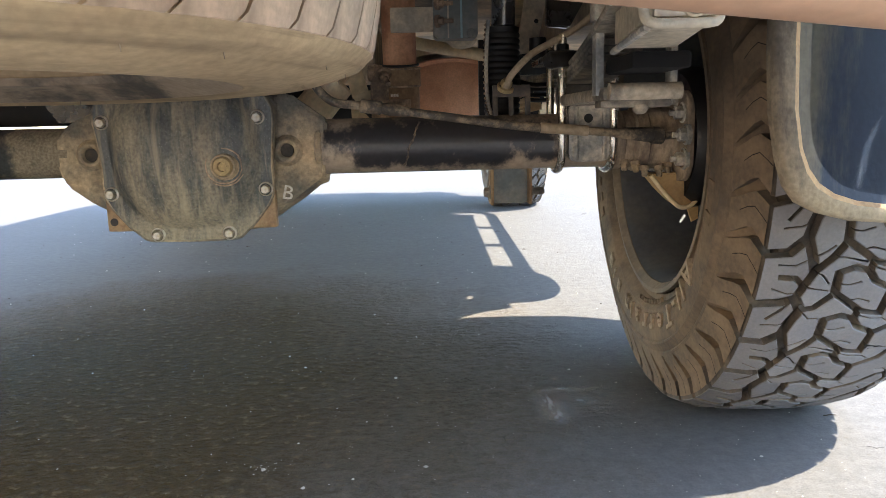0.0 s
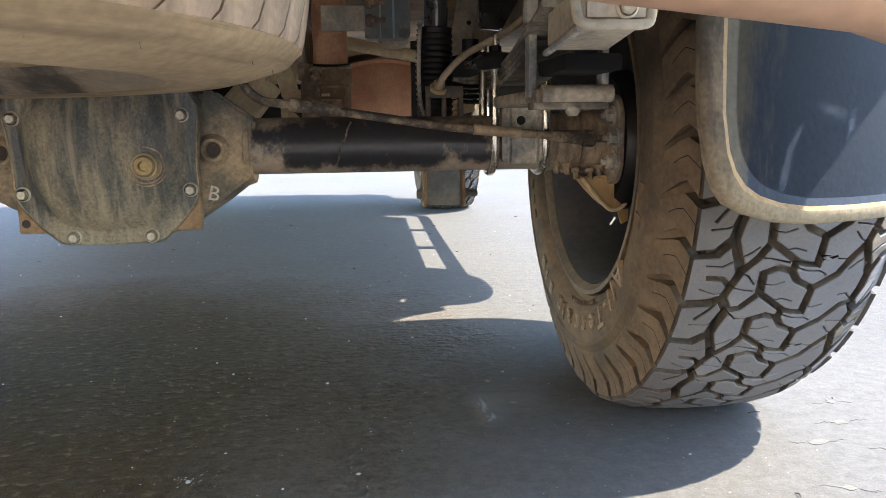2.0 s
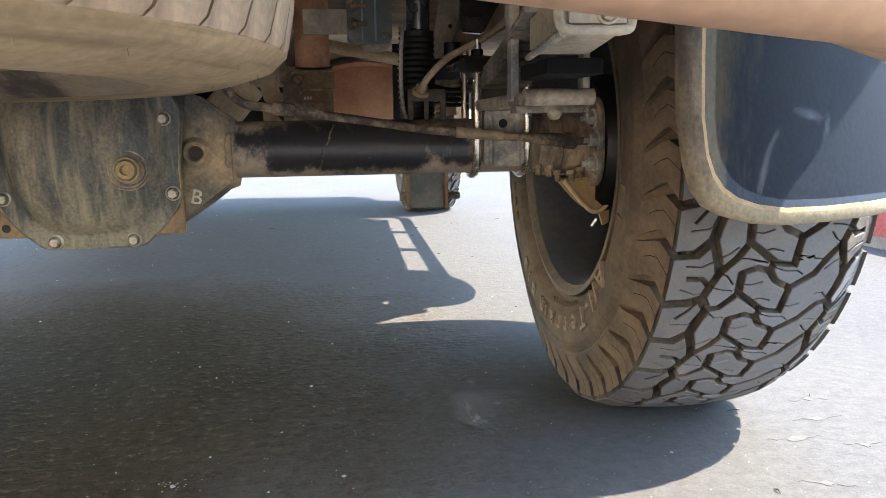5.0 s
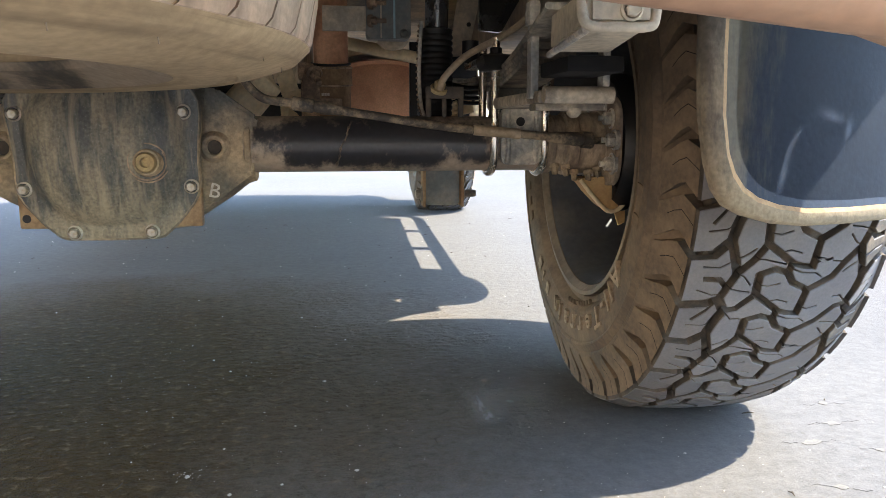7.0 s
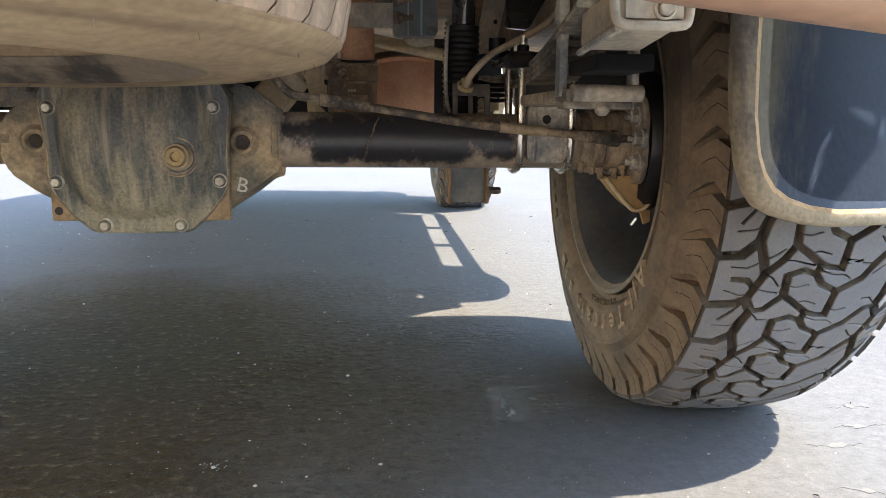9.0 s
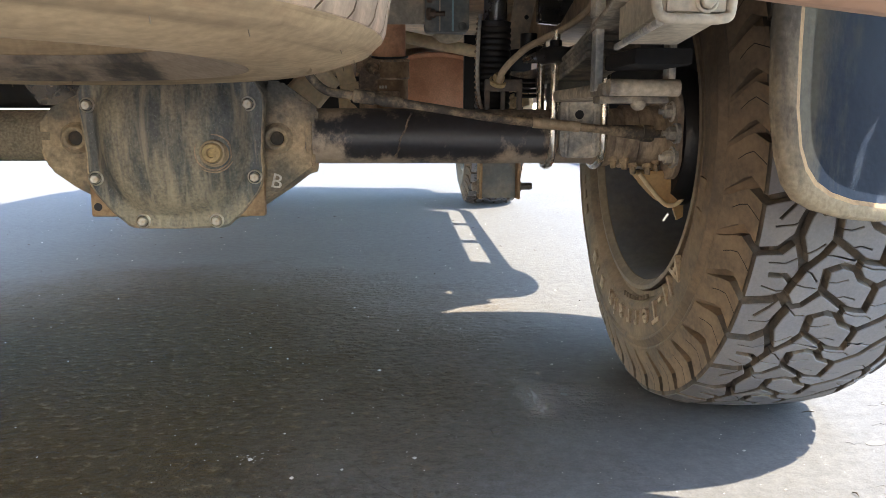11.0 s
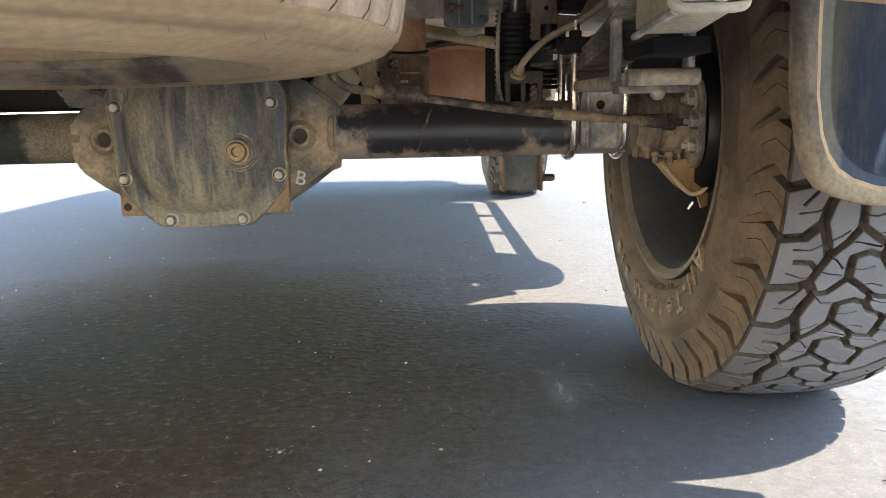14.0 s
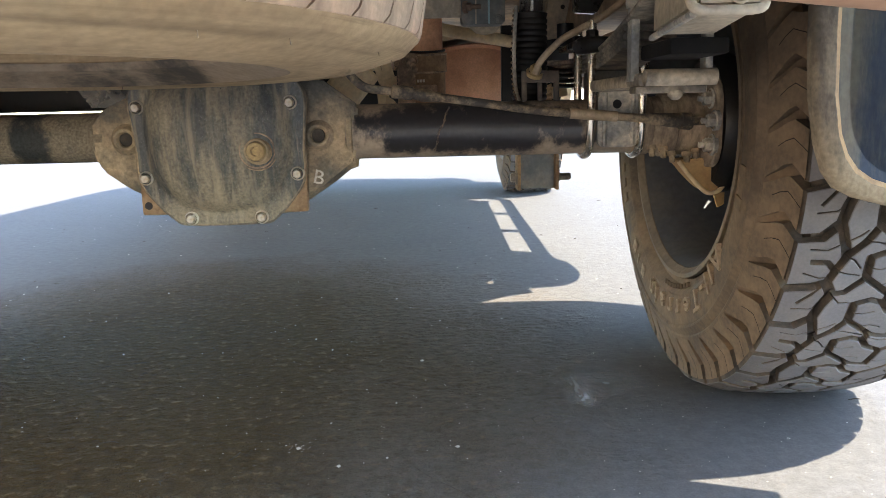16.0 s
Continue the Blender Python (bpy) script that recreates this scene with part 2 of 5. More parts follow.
def ground_material():
    m = bpy.data.materials.new("worn_concrete")
    m.use_nodes = True
    n, l = m.node_tree.nodes, m.node_tree.links
    b = n["Principled BSDF"]
    tc = n.new("ShaderNodeTexCoord")

    def noise_at(scale, detail, rough=0.6, stretch=None):
        t = n.new("ShaderNodeTexNoise")
        t.inputs["Scale"].default_value, t.inputs["Detail"].default_value, t.inputs["Roughness"].default_value = scale, detail, rough
        if stretch:
            mp = n.new("ShaderNodeMapping")
            mp.inputs["Scale"].default_value = stretch
            l.new(tc.outputs["Object"], mp.inputs["Vector"])
            l.new(mp.outputs[0], t.inputs["Vector"])
        else:
            l.new(tc.outputs["Object"], t.inputs["Vector"])
        return t.outputs["Fac"]

    def span(value, a, b2, c, d):
        r = n.new("ShaderNodeMapRange")
        for key, v in (("From Min", a), ("From Max", b2), ("To Min", c), ("To Max", d)):
            r.inputs[key].default_value = v
        l.new(value, r.inputs["Value"])
        return r.outputs[0]

    def blend(fac, a, b2, mode="MIX"):
        x = n.new("ShaderNodeMix")
        x.data_type, x.blend_type = "RGBA", mode
        for sock, v in ((x.inputs[0], fac), (x.inputs[6], a), (x.inputs[7], b2)):
            if isinstance(v, (tuple, float)):
                sock.default_value = v
            else:
                l.new(v, sock)
        return x.outputs[2]

    stains = noise_at(0.9, 6)
    blotch = noise_at(5, 9, 0.68)
    lumps = noise_at(46, 6, 0.66)
    grain = noise_at(140, 7, 0.72)
    grit = noise_at(420, 3)
    col = blend(span(stains, 0.35, 0.65, 0, 1), (0.096, 0.0955, 0.0955, 1), (0.109, 0.1085, 0.1080, 1))
    col = blend(span(blotch, 0.42, 0.72, 0, 0.55), col, (0.114, 0.113, 0.110, 1))
    # a broad brown film under the truck: warm bounced light put into the colour
    film = n.new("ShaderNodeMapping")
    film.inputs["Location"].default_value, film.inputs["Scale"].default_value = (0.12, -1.02, 0), (1.0, 0.72, 1)
    l.new(tc.outputs["Object"], film.inputs["Vector"])
    far = n.new("ShaderNodeVectorMath")
    far.operation = "LENGTH"
    l.new(film.outputs[0], far.inputs[0])
    uneven = n.new("ShaderNodeMath")
    uneven.operation = "ADD"
    l.new(far.outputs["Value"], uneven.inputs[0])
    l.new(span(noise_at(2.3, 7, 0.66), 0.25, 0.75, -0.15, 0.15), uneven.inputs[1])
    col = blend(span(uneven.outputs[0], 0.72, 0.30, 0, 0.55), col, (0.128, 0.112, 0.098, 1))
    # wide dark brown patch with a ragged edge: shade put into the colour
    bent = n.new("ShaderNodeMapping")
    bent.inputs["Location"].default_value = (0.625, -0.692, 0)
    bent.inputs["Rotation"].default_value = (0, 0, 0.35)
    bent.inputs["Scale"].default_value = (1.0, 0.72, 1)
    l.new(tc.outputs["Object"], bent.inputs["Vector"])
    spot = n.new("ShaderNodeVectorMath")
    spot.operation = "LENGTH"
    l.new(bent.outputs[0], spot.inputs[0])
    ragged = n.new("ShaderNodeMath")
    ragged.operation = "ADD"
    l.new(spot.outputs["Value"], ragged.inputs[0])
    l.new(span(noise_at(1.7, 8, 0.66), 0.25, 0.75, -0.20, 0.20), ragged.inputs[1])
    under_shade = span(ragged.outputs[0], 0.84, 0.34, 0, 1.0)
    col = blend(under_shade, col, (0.064, 0.041, 0.017, 1))

    def within(value):
        """A pattern that shows only on the rough, darkened part."""
        x = n.new("ShaderNodeMath")
        x.operation = "MULTIPLY"
        l.new(value, x.inputs[0])
        l.new(under_shade, x.inputs[1])
        return x.outputs[0]
    crumbs = noise_at(58, 4, 0.6, (0.85, 1.1, 1))
    col = blend(within(span(crumbs, 0.46, 0.36, 0, 0.85)), col, (0.050, 0.034, 0.018, 1))
    col = blend(within(span(crumbs, 0.58, 0.66, 0, 0.60)), col, (0.16, 0.115, 0.065, 1))
    vor = n.new("ShaderNodeTexVoronoi")
    vor.inputs["Scale"].default_value = 85
    l.new(tc.outputs["Object"], vor.inputs["Vector"])
    pick = n.new("ShaderNodeSeparateColor")
    l.new(vor.outputs["Color"], pick.inputs[0])
    rare = n.new("ShaderNodeMath")
    rare.operation = "GREATER_THAN"
    rare.inputs[1].default_value = 0.8
    l.new(pick.outputs[0], rare.inputs[0])
    both = n.new("ShaderNodeMath")
    both.operation = "MULTIPLY"
    l.new(rare.outputs[0], both.inputs[0])
    l.new(span(vor.outputs["Distance"], 0.30, 0.14, 0, 1), both.inputs[1])
    col = blend(span(both.outputs[0], 0, 1, 0, 0.35), col, (0.10, 0.09, 0.075, 1))
    col = blend(1.0, col, span(grain, 0.36, 0.64, 0.90, 1.08), "MULTIPLY")
    col = blend(1.0, col, span(lumps, 0.38, 0.62, 0.90, 1.08), "MULTIPLY")
    col = blend(1.0, col, span(grit, 0.3, 0.7, 0.86, 1.12), "MULTIPLY")
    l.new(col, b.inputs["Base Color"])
    b.inputs["Roughness"].default_value = 0.85
    b.inputs["Specular IOR Level"].default_value = 0.10
    h = n.new("ShaderNodeMath")
    h.operation = "ADD"
    l.new(span(grain, 0, 1, 0, 0.5), h.inputs[0])
    l.new(span(grit, 0, 1, 0, 0.35), h.inputs[1])
    h2 = n.new("ShaderNodeMath")
    h2.operation = "ADD"
    l.new(h.outputs[0], h2.inputs[0])
    l.new(span(lumps, 0.2, 0.8, 0, 0.9), h2.inputs[1])
    h3 = n.new("ShaderNodeMath")
    h3.operation = "ADD"
    l.new(h2.outputs[0], h3.inputs[0])
    l.new(within(span(crumbs, 0.3, 0.7, 0, 15.0)), h3.inputs[1])
    bp = n.new("ShaderNodeBump")
    bp.inputs["Strength"].default_value, bp.inputs["Distance"].default_value = 0.75, 0.0020
    l.new(h3.outputs[0], bp.inputs["Height"])
    l.new(bp.outputs[0], b.inputs["Normal"])
    return m


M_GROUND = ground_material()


def soft_light_mark(name, colour, most):
    """A thin film that fades out towards its edge."""
    m = bpy.data.materials.new(name)
    m.use_nodes = True
    n, l = m.node_tree.nodes, m.node_tree.links
    b = n["Principled BSDF"]
    b.inputs["Base Color"].default_value, b.inputs["Roughness"].default_value = (*colour, 1), 0.85
    tc, ns, mr, gr, mul = n.new("ShaderNodeTexCoord"), n.new("ShaderNodeTexNoise"), n.new("ShaderNodeMapRange"), n.new("ShaderNodeTexGradient"), n.new("ShaderNodeMath")
    gr.gradient_type, mul.operation = "SPHERICAL", "MULTIPLY"
    ns.inputs["Scale"].default_value, ns.inputs["Detail"].default_value = 3.0, 9
    mr.inputs["From Min"].default_value, mr.inputs["From Max"].default_value, mr.inputs["To Max"].default_value = 0.15, 0.62, most
    l.new(tc.outputs["Object"], ns.inputs["Vector"])
    l.new(tc.outputs["Object"], gr.inputs["Vector"])
    l.new(ns.outputs["Fac"], mr.inputs["Value"])
    l.new(mr.outputs[0], mul.inputs[0])
    l.new(gr.outputs["Fac"], mul.inputs[1])
    l.new(mul.outputs[0], b.inputs["Alpha"])
    return m


# pale films that paint sunlight reflected onto the concrete
M_SUNPATCH = soft_light_mark("pale_reflected_light", (0.37, 0.365, 0.36), 0.85)
M_FILM = soft_light_mark("faint_reflected_light", (0.30, 0.30, 0.30), 0.62)
M_CLAMP = material("dark_rusty_clamp", (0.205, 0.150, 0.116), (0.599, 0.439, 0.309), 0.45, 26, 0.65, 0.1, 0.4, 180, sharp=0.14, tone_span=0.3)
M_CREASE = material("brown_dirt_crease", (0.20, 0.125, 0.065), (0.36, 0.235, 0.125), 0.5, 22, 0.85, 0.0, 0.3, 200, (1, 1, 0.4), 0.12)
# painted sun glint for the mud flap
M_GLINT = soft_light_mark("pale_flap_glint", (0.26, 0.30, 0.36), 0.36)


# ---- mesh helpers ----
def part(name, bm, mat, parent=None, label="", smooth=True, angle=40):
    """Links a bmesh as one mesh object, under a thing or a part."""
    me = bpy.data.meshes.new(name)
    if bm.faces:
        bmesh.ops.recalc_face_normals(bm, faces=bm.faces)
    bm.to_mesh(me)
    bm.free()
    me.materials.append(mat)
    if smooth and me.polygons:
        me.shade_smooth()
        me.set_sharp_from_angle(angle=radians(angle))
    ob = new(name, me)
    ob.parent = parent
    if label:
        tagged(ob, label)
    return ob


def box(bm, lo, hi, bevel=0.003, turn=None):
    """A bevelled box between two corners, turned about its centre if asked."""
    c = (Vector(lo) + Vector(hi)) / 2
    s = Vector(hi) - Vector(lo)
    m = Matrix.Translation(c) @ (turn.to_matrix().to_4x4() if turn else Matrix()) @ Matrix.Diagonal((*s, 1))
    r = bmesh.ops.create_cube(bm, size=1, matrix=m)
    if bevel:
        edges = {e for v in r["verts"] for e in v.link_edges}
        bmesh.ops.bevel(bm, geom=list(edges), offset=bevel, segments=2, affect="EDGES", profile=0.6)
    return bm


def curve_points(pts, steps=8):
    """A smooth line through the points."""
    p = [Vector(q) for q in pts]
    p = [2 * p[0] - p[1]] + p + [2 * p[-1] - p[-2]]
    out = []
    for i in range(1, len(p) - 2):
        a, b, c, d = p[i - 1:i + 3]
        for k in range(steps):
            t = k / steps
            out.append(0.5 * (2 * b + (c - a) * t + (2 * a - 5 * b + 4 * c - d) * t * t + (3 * b - a - 3 * c + d) * t ** 3))
    return out + [p[-2]]


def sweep(bm, pts, radius, segs=14, cap=True):
    """A round bar along the points; radius is a number, or one for each point."""
    pts = [Vector(p) for p in pts]
    rad = radius if isinstance(radius, (list, tuple)) else [radius] * len(pts)
    side = None
    rings = []
    for i, p in enumerate(pts):
        d = (pts[min(i + 1, len(pts) - 1)] - pts[max(i - 1, 0)]).normalized()
        if side is None:
            side = d.orthogonal().normalized()
        side = (side - d * side.dot(d)).normalized()
        up = d.cross(side)
        rings.append([bm.verts.new(p + rad[i] * (math.cos(a) * side + math.sin(a) * up)) for a in (2 * math.pi * k / segs for k in range(segs))])
    for r0, r1 in zip(rings, rings[1:]):
        for k in range(segs):
            bm.faces.new((r0[k], r0[(k + 1) % segs], r1[(k + 1) % segs], r1[k]))
    if cap:
        bm.faces.new(rings[0][::-1])
        bm.faces.new(rings[-1])
    return bm


def lathe(bm, profile, centre, axis, segs=48, closed=False):
    """Turns a profile of (along, radius) about an axis through the centre."""
    axis = Vector(axis).normalized()
    u = axis.orthogonal().normalized()
    v = axis.cross(u)
    c = Vector(centre)
    rings = []
    for s, r in profile:
        if r <= 1e-6:
            rings.append([bm.verts.new(c + axis * s)])
        else:
            rings.append([bm.verts.new(c + axis * s + r * (math.cos(a) * u + math.sin(a) * v)) for a in (2 * math.pi * k / segs for k in range(segs))])
    pairs = list(zip(rings, rings[1:])) + ([(rings[-1], rings[0])] if closed else [])
    for r0, r1 in pairs:
        for k in range(segs):
            q = [r0[k % len(r0)], r0[(k + 1) % len(r0)], r1[(k + 1) % len(r1)], r1[k % len(r1)]]
            q = [w for i, w in enumerate(q) if w not in q[:i]]
            if len(q) > 2:
                bm.faces.new(q)
    return bm


def prism(bm, outline, plane, lo, hi):
    """A plate: a 2D outline in plane 'xz', 'yz' or 'xy', between lo and hi on the third axis."""
    def at(p, w):
        a, b = p
        return {"xz": (a, w, b), "yz": (w, a, b), "xy": (a, b, w)}[plane]
    f = [bm.verts.new(at(p, lo)) for p in outline]
    g = [bm.verts.new(at(p, hi)) for p in outline]
    bm.faces.new(f)
    bm.faces.new(g[::-1])
    k = len(outline)
    for i in range(k):
        bm.faces.new((f[i], f[(i + 1) % k], g[(i + 1) % k], g[i]))
    return bm


def rounded(w, h, r, cx=0.0, cz=0.0, steps=5):
    """The outline of a rectangle with rounded corners."""
    out = []
    for sx, sz, a0 in ((1, 1, 0), (-1, 1, 90), (-1, -1, 180), (1, -1, 270)):
        for k in range(steps + 1):
            a = radians(a0 + 90 * k / steps)
            out.append((cx + sx * (w / 2 - r) + r * math.cos(a), cz + sz * (h / 2 - r) + r * math.sin(a)))
    return out


def hex_bolt(bm, at, axis, r=0.008, length=0.008, washer=True):
    """A flanged hexagon head that sits at a point and looks along the axis."""
    prof = [(-0.004, r * 1.5), (0.0015, r * 1.5), (0.003, r * 1.2)] if washer else [(-0.004, r)]
    lathe(bm, [(-0.004, 0)] + prof, at, axis, 18)
    lathe(bm, [(0.0, r), (length * 0.85, r), (length, r * 0.82), (length, 0)], at, axis, 6)
    return bm


def letters(bm, text, size, depth, place, weight=0.012):
    """Raised letters: place(i, ch) gives the matrix of each."""
    for i, ch in enumerate(text):
        if ch == " ":
            continue
        cu = bpy.data.curves.new("glyph", "FONT")
        cu.body, cu.size, cu.extrude, cu.align_x = ch, size, depth, "CENTER"
        cu.resolution_u, cu.offset = 2, size * weight
        ob = bpy.data.objects.new("glyph", cu)
        scene.collection.objects.link(ob)
        bpy.context.view_layer.update()
        me = ob.to_mesh()
        me.transform(place(i, ch))
        bm.from_mesh(me)
        ob.to_mesh_clear()
        bpy.data.objects.remove(ob)
        bpy.data.curves.remove(cu)
    return bm


# ---- ground, kerb ----
def make_ground():
    bm = bmesh.new()
    v = [bm.verts.new(p) for p in ((-400, -400, 0), (400, -400, 0), (400, 400, 0), (-400, 400, 0))]
    bm.faces.new(v)
    return tagged(part("ground", bm, M_GROUND, None, smooth=False), "worn grey concrete yard with fine grit, stains and painted shade under the truck", "ground", kind="structure")


make_ground()


def make_kerb():
    bm = bmesh.new()
    y = -6.0
    while y < 14:
        length = 1.6
        prism(bm, [(2.03, 0.0), (2.22, 0.0), (2.22, 0.15), (2.06, 0.15), (2.045, 0.143), (2.035, 0.125)], "xz", y, y + length - 0.008)
        y += length
    k = part("kerb", bm, M_KERB, None, "", False)
    tagged(k, "concrete kerb beside the yard with a red painted face", "kerb", kind="structure")
    bm = bmesh.new()
    prism(bm, [(2.0295, 0.042), (2.035, 0.042), (2.039, 0.125), (2.05, 0.146), (2.16, 0.153), (2.16, 0.156), (2.045, 0.149), (2.0315, 0.127)], "xz", -6, 13.9)
    part("kerb_paint", bm, M_RED, k, "flaking red paint")
    return k


make_kerb()


def make_walls():
    """Unseen walls behind and beside the truck, added to block sky and bounce light."""
    bm = bmesh.new()
    box(bm, (-5.6, -7.2, 0.0), (2.4, -7.0, 5.0), 0.01)
    tagged(part("unseen_wall_south", bm, M_WALL), "unseen tan wall added behind the truck to block sky and bounce light", "wall", kind="structure")
    bm = bmesh.new()
    box(bm, (-5.8, -7.2, 0.0), (-5.6, 2.8, 7.0), 0.01)
    tagged(part("unseen_wall_west", bm, M_WALL), "unseen tan wall added along the yard to bounce sunlight", "wall", kind="structure")


make_walls()

# ---- the truck ----
truck = tagged(new("truck"), "dusty tan four-wheel-drive truck seen from underneath, parked on concrete", "truck")
AX_Y, AX_Z = 1.15, 0.405


def make_axle():
    bm = bmesh.new()
    lathe(bm, [(0.045, 0.0), (0.045, 0.0425), (0.56, 0.0425), (0.56, 0.0)], (0, AX_Y, AX_Z), (1, 0, 0), 40)
    right = part("axle_tube", bm, M_TUBE, truck, "black painted axle tube with tan dust and a dried drip")
    bm = bmesh.new()
    lathe(bm, [(-0.325, 0.0), (-0.325, 0.0385), (-1.0, 0.0385), (-1.0, 0.0)], (0, AX_Y, AX_Z), (1, 0, 0), 40)
    part("axle_tube", bm, M_TUBELEFT, truck, "dusty brown axle tube with a dark speckled patch")
    bm = bmesh.new()
    lathe(bm, [(0.046, 0.043), (0.048, 0.0455), (0.054, 0.046), (0.056, 0.043)], (0, AX_Y, AX_Z), (1, 0, 0), 40)
    part("weld_bead", bm, M_CAST, right)
    drip = [(0.205, 1.1085, 0.44), (0.199, 1.1075, 0.428), (0.196, 1.1073, 0.416), (0.188, 1.1068, 0.402), (0.186, 1.108, 0.388), (0.181, 1.113, 0.374)]
    bm = bmesh.new()
    sweep(bm, curve_points(drip, 5), [0.0012 + 0.0012 * (i % 4 == 0) for i in range(26)], 6)
    part("dried_drip", bm, M_CABLE, right, "dried tan mud drip")
    return right


make_axle()


def make_differential():
    bm = bmesh.new()
    prof = [(0.058, 0.0), (0.058, 0.048), (0.046, 0.052), (0.02, 0.072), (-0.005, 0.088), (-0.05, 0.118), (-0.14, 0.128), (-0.235, 0.116), (-0.275, 0.085), (-0.305, 0.064), (-0.325, 0.050), (-0.336, 0.040), (-0.336, 0.0)]
    lathe(bm, prof, (0, AX_Y + 0.012, AX_Z - 0.008), (1, 0, 0), 40)
    sweep(bm, [(-0.14, 1.2, 0.405), (-0.14, 1.38, 0.43), (-0.14, 1.5, 0.45)], [0.09, 0.06, 0.045], 24)
    for v in bm.verts:
        v.co.y = max(v.co.y, 1.114)
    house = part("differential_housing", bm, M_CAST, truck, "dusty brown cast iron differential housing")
    # webs beside the flange
    bm = bmesh.new()
    prism(bm, [(-0.012, 0.487), (0.01, 0.487), (0.066, 0.446), (0.058, 0.363), (-0.002, 0.318), (-0.02, 0.318)], "xz", 1.112, 1.135)
    bmesh.ops.bevel(bm, geom=bm.edges[:], offset=0.005, segments=2, affect="EDGES")
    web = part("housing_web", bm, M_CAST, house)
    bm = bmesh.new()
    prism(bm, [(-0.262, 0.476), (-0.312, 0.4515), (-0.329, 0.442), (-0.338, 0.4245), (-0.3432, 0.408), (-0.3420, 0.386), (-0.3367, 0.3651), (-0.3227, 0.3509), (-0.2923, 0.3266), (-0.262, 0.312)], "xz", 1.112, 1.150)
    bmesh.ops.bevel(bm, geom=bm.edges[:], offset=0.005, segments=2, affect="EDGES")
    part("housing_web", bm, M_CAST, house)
    for x in (0.004, -0.288):
        bm = bmesh.new()
        lathe(bm, [(0.0, 0.0), (0.002, 0.0), (0.002, 0.0105), (0.008, 0.0115), (0.0095, 0.013), (0.0095, 0.0165), (0.007, 0.019), (0.0, 0.024)], (x, 1.1125, 0.402), (0, -1, 0), 24)
        part("casting_boss", bm, M_CAST, house)
        bm = bmesh.new()
        lathe(bm, [(0, 0), (0.0032, 0.0), (0.0032, 0.0095), (0.0, 0.0112)], (x, 1.1125, 0.402), (0, -1, 0), 20)
        part("boss_pit", bm, M_GROOVE, house, "dark pit in the boss")
    for lo, hi, hole in (((-0.268, 1.094, 0.287), (-0.225, 1.112, 0.345), (-0.257, 0.302)), ((-0.06, 1.094, 0.287), (-0.015, 1.112, 0.345), None)):
        bm = bmesh.new()
        box(bm, lo, hi, 0.004)
        lug = part("casting_lug", bm, M_RUSTCAST, house, "rust brown casting ear")
        if hole:
            bm = bmesh.new()
            lathe(bm, [(0, 0), (0.0005, 0.006)], (hole[0], 1.0935, hole[1]), (0, -1, 0), 16)
            part("lug_hole", bm, M_RUBBER, house)
    bm = bmesh.new()
    letters(bm, "B", 0.031, 0.0005, lambda i, ch: Matrix.Translation((-0.001, 1.1110, 0.328)) @ pose(0, 0, 0, 90, 0, 0) @ pose(0, 0, 0, 0, 0, -14), 0.004)
    part("paint_mark", bm, M_MARK, house, "hand painted white letter B")

    # the cover: a flange of ten bolts and a shallow dome
    c = Vector((-0.1405, 1.0855, 0.4005))
    tilt = Matrix.Translation(c) @ pose(0, 0, 0, 3.5, 0, 0)
    half = [(0.0, -0.131), (0.062, -0.130), (0.072, -0.127), (0.094, -0.107), (0.117, -0.078), (0.123, -0.066), (0.126, -0.045), (0.125, -0.02), (0.128, 0.02), (0.131, 0.048), (0.130, 0.066), (0.120, 0.084), (0.094, 0.112), (0.072, 0.128), (0.0, 0.131)]
    outline = half + [(-x, z) for x, z in half[-2:0:-1]]

    def ring(bm, k, y, blend=0.0):
        out = []
        for x, z in outline:
            a = math.atan2(z, x)
            r = math.hypot(x, z) * (1 - blend) + 0.122 * blend
            out.append(bm.verts.new(tilt @ Vector((k * r * math.cos(a), y, k * r * math.sin(a)))))
        return out
    bm = bmesh.new()
    loops = [ring(bm, 1.0, 0.016), ring(bm, 1.0, 0.002), ring(bm, 0.99, 0.0), ring(bm, 0.90, 0.0, 0.3), ring(bm, 0.868, -0.003, 0.5), ring(bm, 0.83, -0.013, 0.7), ring(bm, 0.77, -0.021, 0.8), ring(bm, 0.62, -0.030, 1), ring(bm, 0.42, -0.0355, 1), ring(bm, 0.2, -0.038, 1)]
    for a, b in zip(loops, loops[1:]):
        for i in range(len(a)):
            bm.faces.new((a[i], a[(i + 1) % len(a)], b[(i + 1) % len(a)], b[i]))
    bm.faces.new(loops[-1])
    bm.faces.new(loops[0][::-1])
    cover = part("differential_cover", bm, M_COVER, truck, "black differential cover streaked with tan dust")
    # the flange's edge, where the dust has caked
    bm = bmesh.new()
    lip = [ring(bm, 1.006, 0.0155), ring(bm, 1.006, 0.0), ring(bm, 0.998, -0.0012), ring(bm, 0.984, -0.0006)]
    for a, b in zip(lip, lip[1:]):
        for i in range(len(a)):
            bm.faces.new((a[i], a[(i + 1) % len(a)], b[(i + 1) % len(a)], b[i]))
    part("flange_edge", bm, M_CAST, cover, "tan dust caked along the flange's edge")
    bolt0 = None
